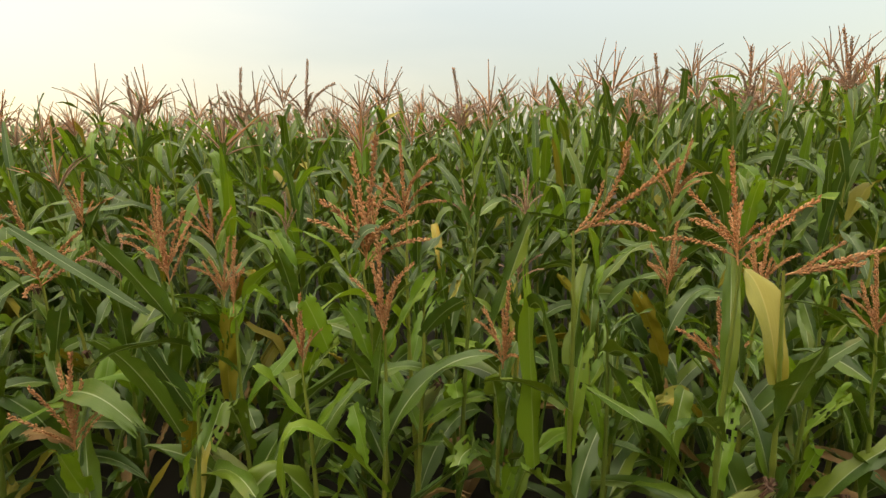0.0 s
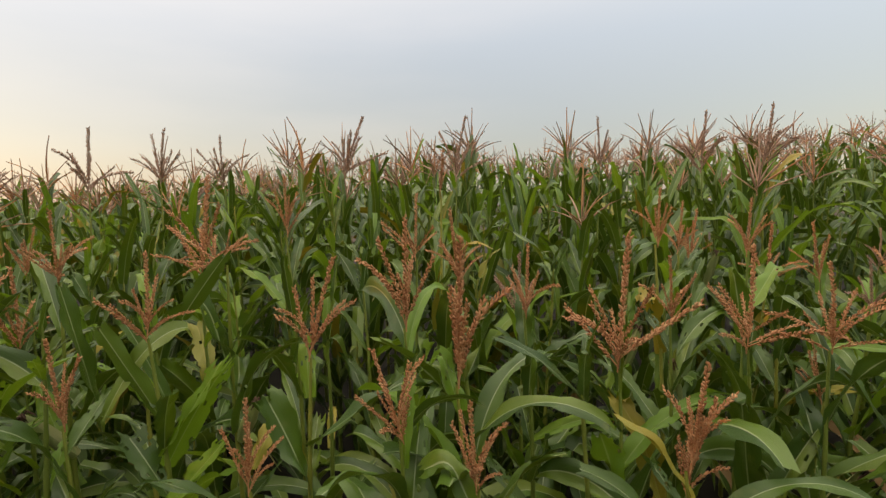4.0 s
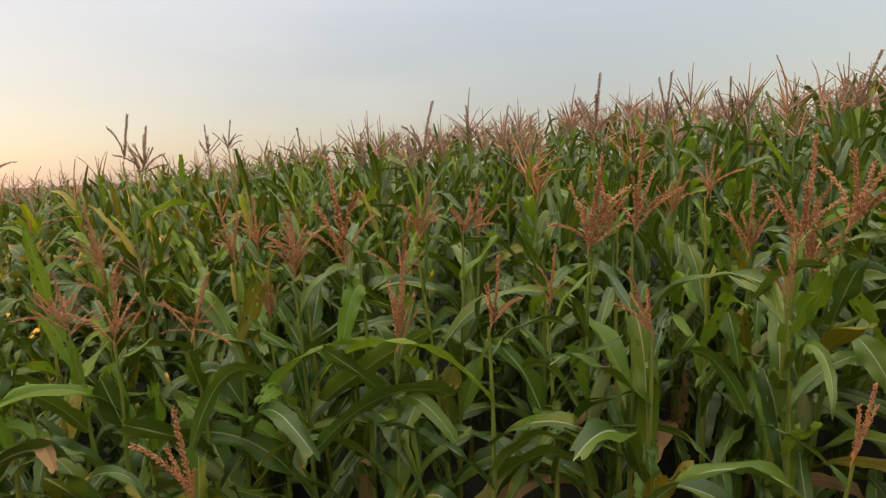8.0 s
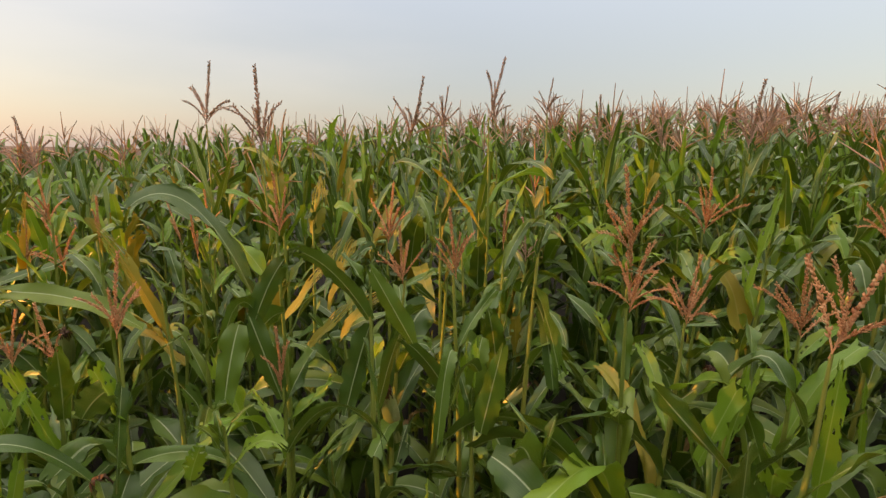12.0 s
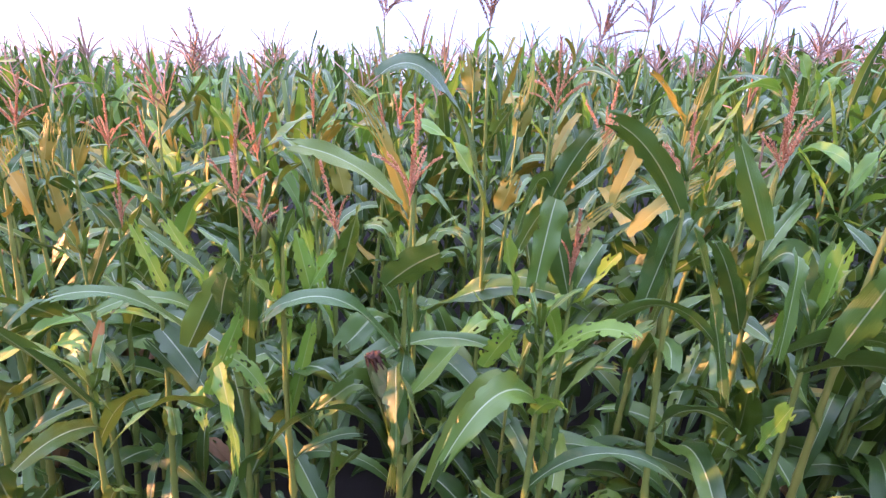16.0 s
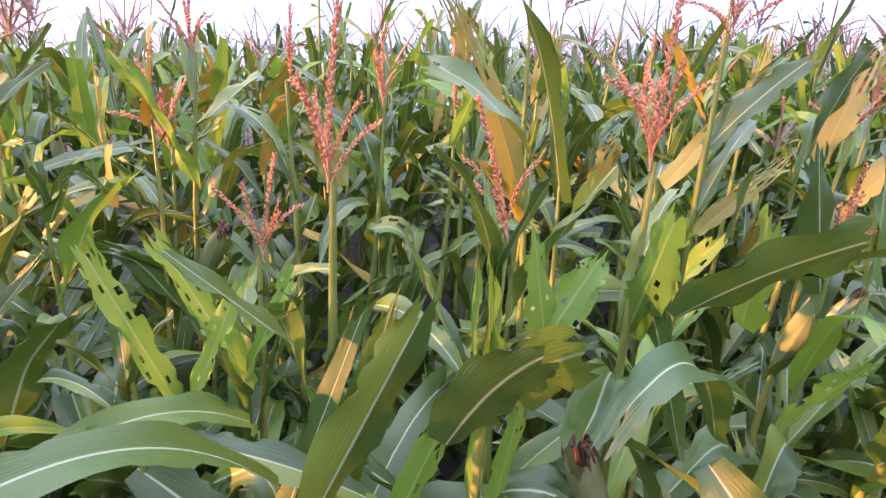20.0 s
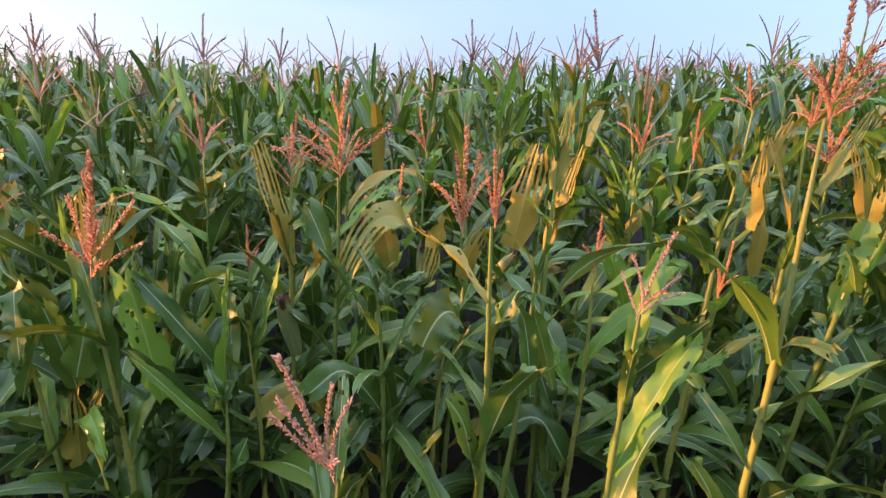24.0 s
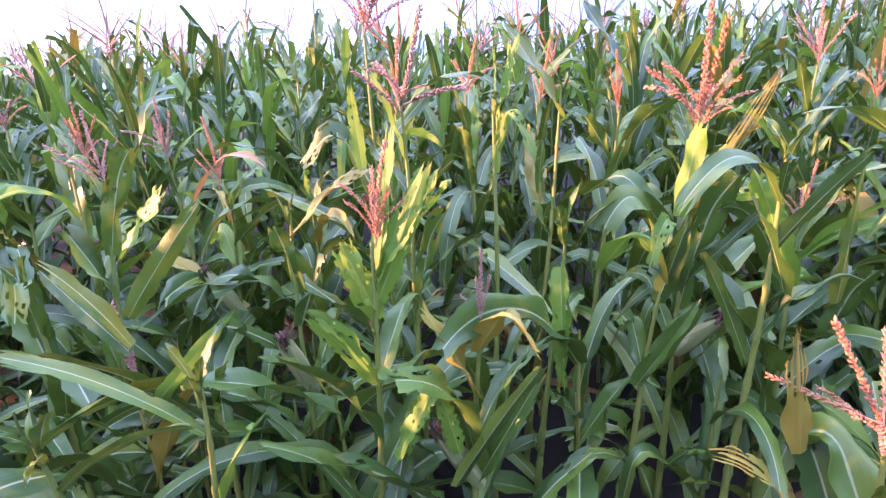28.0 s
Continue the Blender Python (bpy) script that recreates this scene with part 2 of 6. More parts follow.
def ground():
    xs = np.unique(np.r_[-2500, -600, -150, np.arange(-45, 30, 0.5), 45, 150, 600, 2500])
    ys = np.unique(np.r_[-2500, -600, -150, -60, np.arange(-20, 16, 0.75), 25, 60, 150, 600, 2500])
    verts = []
    for y in ys:
        for x in xs:
            z = ground_z(x, y)
            if abs(x) < 45 and abs(y) < 20:
                z += 0.05 * noise.noise((x * 1.3, y * 1.3, 0)) - 0.03
            verts.append((x, y, z))
    w = len(xs)
    faces = [(j * w + i, j * w + i + 1, (j + 1) * w + i + 1, (j + 1) * w + i) for j in range(len(ys) - 1) for i in range(w - 1)]
    me = bpy.data.meshes.new("ground")
    me.from_pydata(verts, [], faces)
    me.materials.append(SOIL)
    me.polygons.foreach_set("use_smooth", np.ones(len(faces), bool))
    return tagged(new("ground", me), "brown soil, darkened for the shade under the maize, sloping gently along the maize field", "ground", kind="structure")


ground()


# ---- maize: shapes ----
class Build:
    """Gathers quads with their texture places and material numbers, and makes one mesh of them."""

    def __init__(self):
        self.v, self.f, self.uv, self.m, self.count = [], [], [], [], 0

    def grid(self, verts, uvs, mat, close=False, keep=None):
        """verts: rows x columns x 3."""
        r, c = verts.shape[:2]
        idx = np.arange(r * c).reshape(r, c)
        if close:
            idx = np.concatenate([idx, idx[:, :1]], 1)
        q = np.stack([idx[:-1, :-1], idx[:-1, 1:], idx[1:, 1:], idx[1:, :-1]], -1).reshape(-1, 4)
        if keep is not None:
            q = q[keep.ravel()]
        self.v.append(verts.reshape(-1, 3))
        self.f.append(q + self.count)
        self.uv.append(uvs.reshape(-1, 2)[q])
        self.m.append(np.full(len(q), mat))
        self.count += r * c

    def add(self, other, m=None, mat=None):
        """Adds another build's pieces, moved by m."""
        for v, f, uv, mm in other.pieces:
            if m is not None:
                v = v @ m[:3, :3].T + m[:3, 3]
            self.v.append(v)
            self.f.append(f + self.count)
            self.uv.append(uv)
            self.m.append(mm if mat is None else np.full(len(f), mat))
            self.count += len(v)

    def sealed(self):
        self.pieces = [(np.concatenate(self.v), np.concatenate(self.f), np.concatenate(self.uv), np.concatenate(self.m))]
        return self

    def mesh(self, name, mats, smooth=True):
        v, f, uv, m = (np.concatenate(a) for a in (self.v, self.f, self.uv, self.m))
        me = bpy.data.meshes.new(name)
        me.vertices.add(len(v))
        me.vertices.foreach_set("co", v.astype(np.float32).ravel())
        me.loops.add(4 * len(f))
        me.loops.foreach_set("vertex_index", f.astype(np.int32).ravel())
        me.polygons.add(len(f))
        me.polygons.foreach_set("loop_start", np.arange(0, 4 * len(f), 4, dtype=np.int32))
        me.polygons.foreach_set("material_index", m.astype(np.int32))
        me.polygons.foreach_set("use_smooth", np.full(len(f), smooth))
        me.uv_layers.new(name="UVMap").data.foreach_set("uv", uv.astype(np.float32).ravel())
        for a in mats:
            me.materials.append(a)
        me.update(calc_edges=True)
        # the crease along a leaf's midrib
        mid = np.zeros(len(v), bool)
        mid[f.ravel()] = np.abs(uv.reshape(-1, 2)[:, 0] - 0.5) < 1e-6
        e = np.empty(2 * len(me.edges), np.int32)
        me.edges.foreach_get("vertices", e)
        me.attributes.new("sharp_edge", "BOOLEAN", "EDGE").data.foreach_set("value", mid[e.reshape(-1, 2)].all(1))
        return me


def leaf_shape(rng, length, width, rise, droop, bend=1.6, cut=1.0, ragged=0.0, holes=0.0, seg=14, across=4, side=0.0, twist=0.0, wave=1.0, kink=0.0, mat=0):
    """A leaf that starts at the origin, goes out along +x and up by rise degrees, and bends down by droop degrees on the way to its tip."""
    s = np.linspace(0, 1, seg + 1) * cut
    ang = np.radians(rise - droop * s**bend)
    if kink:
        # a broken leaf: it snaps over at one place
        ang = np.radians(rise - 0.25 * droop * s - 0.75 * droop * np.clip((s - kink) / 0.1, 0, 1))
    step = length / seg * cut
    x = np.r_[0, np.cumsum(np.cos(0.5 * (ang[1:] + ang[:-1])))] * step
    z = np.r_[0, np.cumsum(np.sin(0.5 * (ang[1:] + ang[:-1])))] * step
    y = side * length * s**2
    half = width / 2 * np.minimum(1, 0.6 + 1.6 * s) * np.clip(1 - s**2.8, 0, 1) ** 0.75
    half = np.maximum(half, 0.0015)
    c = np.linspace(-1, 1, across + 1)
    tw = np.radians(twist) * s
    ph = rng.uniform(0, 6.28, 2)
    vee = 0.34 * (1 - 0.7 * s)
    lift = np.abs(c)[None] * vee[:, None]
    edge = wave * 0.28 * np.abs(c)[None] ** 2 * np.sin(np.where(c < 0, ph[0], ph[1])[None] + 17 * s[:, None] * length / 0.7)
    rough = np.interp(np.linspace(0, 1, seg + 1), np.linspace(0, 1, 7), rng.normal(0, 1, 7))[:, None] * np.sin(2.2 * c)[None]
    up = (lift + edge + 0.24 * wave * rough) * half[:, None]
    half = half * (1 + 0.07 * rng.normal(0, 1, seg + 1) * (s > 0.15))
    bite = np.ones((seg + 1, across + 1))
    if ragged:
        for col in (0, 1, across - 1, across):
            bite[:, col] = 1 - (rng.random(seg + 1) < 0.2) * rng.uniform(0.05, 0.26, seg + 1) * (0.5 if col in (1, across - 1) else 1)
    out = c[None] * half[:, None] * bite
    nx, nz = -np.sin(ang), np.cos(ang)
    oy = out * np.cos(tw)[:, None] - up * np.sin(tw)[:, None]
    on = out * np.sin(tw)[:, None] + up * np.cos(tw)[:, None]
    along = np.zeros_like(out)
    if ragged:
        # torn end: strips of uneven length
        t = np.clip((s / cut - 0.8) / 0.2, 0, 1)
        along = -t[:, None] * rng.uniform(0, ragged, across + 1)[None] * length * 0.35
    P = np.stack([x[:, None] + on * nx[:, None] + along * np.cos(ang)[:, None], y[:, None] + oy, z[:, None] + on * nz[:, None] + along * np.sin(ang)[:, None]], -1)
    U = np.stack(np.broadcast_arrays((c[None] + 1) / 2, s[:, None]), -1)
    keep = None
    if holes:
        keep = rng.random((seg, across)) > holes * np.clip(np.linspace(0, 2, seg), 0.1, 1)[:, None]
        mid = across // 2
        keep[:, mid - 1 : mid + 1] |= rng.random((seg, 2)) > 0.12
        keep[: seg // 6] = True
    b = Build()
    b.grid(P, U, mat, keep=keep)
    return b.sealed()


def tube(path, radii, sides=6, mat=3):
    """A tube along a list of places."""
    path, radii = np.asarray(path, float), np.asarray(radii, float)
    d = np.gradient(path, axis=0)
    d /= np.linalg.norm(d, axis=1)[:, None] + 1e-9
    ref = np.where(np.abs(d[:, 2:3]) > 0.9, [[1.0, 0, 0]], [[0, 0, 1.0]])
    a = np.cross(d, ref)
    a /= np.linalg.norm(a, axis=1)[:, None]
    e = np.cross(d, a)
    th = np.linspace(0, 2 * np.pi, sides, endpoint=False)
    P = path[:, None] + radii[:, None, None] * (np.cos(th)[None, :, None] * a[:, None] + np.sin(th)[None, :, None] * e[:, None])
    U = np.zeros((len(path), sides, 2))
    U[..., 0], U[..., 1] = th / 6.2832, np.linspace(0, 1, len(path))[:, None]
    b = Build()
    b.grid(P, U, mat, close=True)
    return b.sealed()


def stalk_shape(rng, height, thick=0.0095, sides=8, nodes=9, mat=3):
    """An upright stem with swollen nodes, a slight zigzag and a thinner top."""
    zs, rs = [-0.08], [thick * 1.25]
    for k in range(nodes):
        z0 = height * (0.04 + 0.9 * k / nodes)
        r = thick * (1.2 - 0.75 * k / nodes)
        zs += [z0, z0 + 0.012, z0 + 0.03]
        rs += [r, r * 1.3, r]
    zs.append(height)
    rs.append(thick * 0.36)
    zs, rs = np.array(zs), np.array(rs)
    k = rng.uniform(0, 6.28)
    wob = 0.008 * np.sin(zs * 7 + k) * np.clip(zs / height, 0, 1)
    return tube(np.stack([wob, 0.6 * wob[::-1] * (zs / height), zs], -1), rs, sides, mat)


def spike_shape(rng, length, sag, thick=0.0042, near=True, mat=4):
    """One tassel branch along +z that sags towards +x, set with small spikelets."""
    n = 9 if near else 5
    s = np.linspace(0, 1, n)
    ang = np.radians(sag) * s**1.3
    st = length / (n - 1)
    path = np.stack([np.r_[0, np.cumsum(np.sin(ang[1:]))] * st, np.zeros(n), np.r_[0, np.cumsum(np.cos(ang[1:]))] * st], -1)
    b = Build()
    if not near:
        b.add(tube(path, thick * (1.25 - 0.8 * s) * np.where(s < 0.12, 0.4, 1), 3, mat))
        return b.sealed()
    b.add(tube(path, 0.0016 * (1.2 - 0.7 * s), 4, mat))
    count = int(length / 0.0036)
    for k in range(count):
        q = 0.14 + 0.86 * (k + rng.uniform(0, 0.8)) / count
        if q > 1:
            continue
        p = np.array([np.interp(q, s, path[:, j]) for j in range(3)])
        a = np.interp(q, s, ang)
        d = np.array([np.sin(a), 0, np.cos(a)])
        th = k * 2.4 + rng.uniform(-0.5, 0.5)
        o = np.cos(th) * np.array([np.cos(a), 0, -np.sin(a)]) + np.sin(th) * np.array([0, 1.0, 0])
        ax = d * 0.9 + o * rng.uniform(0.25, 0.65)
        ax /= np.linalg.norm(ax)
        L, r = rng.uniform(0.009, 0.014), thick * rng.uniform(0.42, 0.62)
        e1 = np.cross(ax, [0.3, 0.9, 0.1])
        e1 /= np.linalg.norm(e1)
        e2 = np.cross(ax, e1)
        c = p + o * 0.001
        ring = np.stack([c + ax * L * 0.45 + r * (np.cos(t) * e1 + np.sin(t) * e2) for t in (0, 2.094, 4.189)])
        P = np.stack([np.repeat(c[None], 3, 0), ring, np.repeat((c + ax * L)[None], 3, 0)])
        b.grid(P, np.zeros((3, 3, 2)), mat, close=True)
    return b.sealed()


def turn(x, y, z, rz=0.0, tilt=0.0, scale=1.0, spin=0.0):
    """A 4 x 4 place: spin about its own z, then tilt towards +x, then turn about the world's z."""
    m = pose(x, y, z, 0, 0, rz) @ pose(0, 0, 0, 0, tilt, 0) @ pose(0, 0, 0, 0, 0, spin) @ Matrix.Diagonal((scale, scale, scale, 1))
    return m


RNG = np.random.default_rng(7)
# shared pools
POOL = {"arch": [], "stiff": [], "torn": [], "low": []}
for k in range(18):
    POOL["arch"].append(leaf_shape(RNG, 0.76, RNG.uniform(0.058, 0.092), RNG.uniform(48, 76), RNG.uniform(95, 175), RNG.uniform(1.2, 2.2), side=RNG.uniform(-0.2, 0.2), twist=RNG.uniform(-70, 70), kink=float(RNG.choice([0, 0, RNG.uniform(0.3, 0.6)])), cut=float(RNG.choice([1, 0.8, 0.65])), ragged=0.12, seg=20, across=6, wave=1.5))
for k in range(12):
    POOL["stiff"].append(leaf_shape(RNG, 0.6, RNG.uniform(0.05, 0.08), RNG.uniform(62, 84), RNG.uniform(5, 70), 1.5, side=RNG.uniform(-0.12, 0.12), twist=RNG.uniform(-60, 60), cut=RNG.uniform(0.5, 0.9), ragged=RNG.uniform(0.1, 0.35), seg=14, across=6, wave=1.3))
for k in range(26):
    POOL["torn"].append(leaf_shape(RNG, 0.72, RNG.uniform(0.056, 0.092), RNG.uniform(40, 82), RNG.uniform(10, 165), 1.6, cut=RNG.uniform(0.38, 0.78), ragged=RNG.uniform(0.1, 0.55), holes=float(RNG.choice([0, 0.03, 0.06, 0.1, 0.16])), seg=20, across=8, side=RNG.uniform(-0.2, 0.2), twist=RNG.uniform(-80, 80), kink=float(RNG.choice([0, RNG.uniform(0.2, 0.5)])), wave=1.4))
for k in range(12):
    POOL["low"].append(leaf_shape(RNG, 0.8, RNG.uniform(0.068, 0.095), RNG.uniform(30, 60), RNG.uniform(80, 140), 1.4, side=RNG.uniform(-0.2, 0.2), twist=RNG.uniform(-60, 60), seg=16, wave=1.4))
FAR = [leaf_shape(RNG, 0.74, RNG.uniform(0.06, 0.092), RNG.uniform(45, 78), RNG.uniform(60, 165), RNG.uniform(1.3, 2.2), side=RNG.uniform(-0.18, 0.18), twist=RNG.uniform(-60, 60), cut=float(RNG.choice([1, 0.7, 0.5])), kink=float(RNG.choice([0, 0.4])), seg=10, across=2) for k in range(30)]
FAR_UP = [leaf_shape(RNG, 0.62, RNG.uniform(0.054, 0.082), RNG.uniform(60, 84), RNG.uniform(0, 70), 1.5, side=RNG.uniform(-0.18, 0.18), twist=RNG.uniform(-60, 60), cut=float(RNG.choice([0.9, 0.7, 0.5])), seg=6, across=2) for k in range(20)]
SPIKES = [spike_shape(RNG, 0.17, RNG.uniform(-5, 45), 0.0062) for k in range(10)]
CENTRES = [spike_shape(RNG, 0.24, RNG.uniform(-4, 12), 0.0072) for k in range(5)]
THIN = [spike_shape(RNG, 0.27, RNG.uniform(-5, 40), 0.0056, near=False) for k in range(10)]
STALKS = [stalk_shape(RNG, 1.0) for k in range(4)]
FAR_STALKS = [stalk_shape(RNG, 1.0, sides=4, nodes=3) for k in range(3)]

MESH = {}
for kind, pool in POOL.items():
    for tint, mat in (("green", LEAF), ("bright", LEAF_BACKLIT), ("yellow", LEAF_YELLOW), ("dry", LEAF_DRY)):
        MESH[kind, tint] = [p.mesh("leaf", [mat]) for p in pool]
MESH_SPIKE = {c: [p.mesh("tassel_branch", [m] * 5) for p in SPIKES] for c, m in (("red", TASSEL), ("faded", TASSEL_OLD))}
MESH_CENTRE = {c: [p.mesh("tassel", [m] * 5) for p in CENTRES] for c, m in (("red", TASSEL), ("faded", TASSEL_OLD))}
MESH_STALK = [p.mesh("stalk", [STALK] * 4) for p in STALKS]


def part(name, mesh, parent, m, label=""):
    ob = new(name, mesh)
    ob.parent = parent
    ob.matrix_local = m
    return tagged(ob, label)




def husk_shape(rng, length=0.2, radius=0.021):
    """A closed ear: overlapping husk leaves that end in uneven points."""
    b = Build()
    for k in range(7):
        th0, L = k * 2.4 + rng.uniform(-0.2, 0.2), length * rng.uniform(0.82, 1.12)
        s = np.linspace(0, 1, 9)
        rad = radius * (0.45 + 0.62 * np.sin(np.pi * np.clip(s * 0.8 + 0.12, 0, 1))) * np.where(s > 0.8, 1 + (s - 0.8) * rng.uniform(-1, 2.5), 1) * (1 + 0.015 * k)
        open_by = 1.5 * np.clip(1 - s**3, 0.03, 1)
        c = np.linspace(-1, 1, 5)
        th = th0 + c[None] * open_by[:, None]
        P = np.stack([rad[:, None] * np.cos(th), rad[:, None] * np.sin(th), np.broadcast_to((s * L)[:, None], th.shape)], -1)
        b.grid(P, np.stack(np.broadcast_arrays((c[None] + 1) / 2, s[:, None] * 0.8), -1), 0)
    return b.sealed()


def silk_shape(rng):
    """Brown silk hanging out of the ear's end."""
    b = Build()
    for k in range(22):
        th, L = rng.uniform(0, 6.28), rng.uniform(0.01, 0.028)
        o = np.array([math.cos(th), math.sin(th), 0])
        b.add(tube([o * 0.004 - (0, 0, 0.02), o * 0.006 + (0, 0, 0.012), o * (0.008 + 0.3 * L) + (0, 0, 0.018), o * (0.011 + 0.4 * L) + (0, 0, 0.016 - L)], (0.003, 0.0028, 0.0024, 0.0014), 3, 0))
    return b.sealed()


MESH_HUSK = [husk_shape(RNG).mesh("ear", [HUSK]) for k in range(4)]
MESH_SILK = [silk_shape(RNG).mesh("silk", [SILK]) for k in range(3)]
PLANTS, ROOTS = [], []


def maize(x, y, top, tilt=0.0, size=1.0, branches=7, spread=32.0, tassel="red", leaves=9, yellow=0.05, torn=None, plane=None, small=1.0):
    """One plant whose tassel starts at height top above its foot and tilts towards +x."""
    seed = len(PLANTS)
    r = np.random.default_rng(1000 + seed)
    root = new("maize_plant")
    torn = (0.85 if x < -7.4 else 0.55) if torn is None else torn
    lean = r.normal(0, 2.0, 2)
    foot = (x - math.tan(radians(lean[0])) * top, y - math.tan(radians(lean[1])) * top)
    root.matrix_world = pose(foot[0], foot[1], ground_z(*foot), -lean[1], lean[0], 0)
    PLANTS.append((x, y))
    ROOTS.append((root, lean))
    part("stalk", MESH_STALK[seed % 4], root, Matrix.Diagonal((1, 1, top, 1)))
    plane = (r.normal(0, 28) if -10.6 < x < -7.8 else r.uniform(0, 180)) if plane is None else plane
    for k in range(leaves):
        q = (0.1 + 0.84 * k / max(1, leaves - 1)) * min(1.0, (canopy(x, y) + 0.06) / top)
        rz = plane + 180 * (k % 2) + r.normal(0, 20)
        kind = "torn" if r.random() < torn else ("low" if q < 0.35 else "arch" if q < 0.75 or r.random() < 0.5 else "stiff")
        tint = "yellow" if r.random() < yellow else "dry" if (q < 0.25 and r.random() < 0.15) else "green"
        # some upper leaves take the colour that paints them backlit
        if tint == "green" and q > 0.45 and r.random() < (0.2 if x > -7 else 0.16):
            tint = "bright"
        pool = MESH[kind, tint]
        sc = (1.0 if q < 0.6 else 1.0 - 1.1 * (q - 0.6)) * r.uniform(0.75, 1.08) * (0.85 if -11 < x < -7.6 else 1) * small
        part("leaf", pool[r.integers(len(pool))], root, turn(0, 0, q * top, rz, 0, sc), "" if tint == "green" else "thin leaf painted a backlit green" if tint == "bright" else ("yellowed leaf with sunlight put into its colour" if tint == "yellow" else "dry brown leaf"))
    if not tassel:
        for k in range(3):
            part("leaf", MESH["stiff", "green"][r.integers(12)], root, turn(0, 0, top * 0.97, plane + 120 * k, 0, r.uniform(0.2, 0.36)))
    has_ear = seed % 4 == 0 and leaves > 5
    if has_ear:
        ear = part("ear", MESH_HUSK[seed % 4], root, turn(0.008, 0, top * r.uniform(0.5, 0.64), r.uniform(190, 350), r.uniform(12, 38), r.uniform(0.8, 1.15)), "pale green ear in its husk")
        part("silk", MESH_SILK[seed % 3], ear, pose(0, 0, 0.195), "brown silk")
    if tassel:
        t = part("tassel", MESH_CENTRE[tassel][seed % 5], root, turn(0, 0, top - 0.01, 0, tilt - lean[0], (1.2 if tassel == "red" and x > -7.4 else 1.0) * size, r.uniform(0, 360)), "reddish tassel" if tassel == "red" else "faded tassel")
        branches += 2 if tassel == "red" and branches > 3 and x > -7.4 else 0
        for k in range(branches):
            part("tassel_branch", MESH_SPIKE[tassel][r.integers(10)], t, turn(0, 0, 0.004 + 0.05 * k / branches, r.uniform(0, 40) + 360 * k / branches * 1.618, r.uniform(0.35, 1.25) * spread, r.uniform(0.65, 1.0)))
    build = "tall" if top > 1.5 else "short" if top < 1.1 else "green"
    crest = {"red": "a reddish tassel", "faded": "a faded tassel"}.get(tassel, "no tassel")
    return tagged(root, f"{build} maize plant with {crest}, torn leaves{' and an ear' if has_ear else ''}", "maize", "maize plants along the field edge")


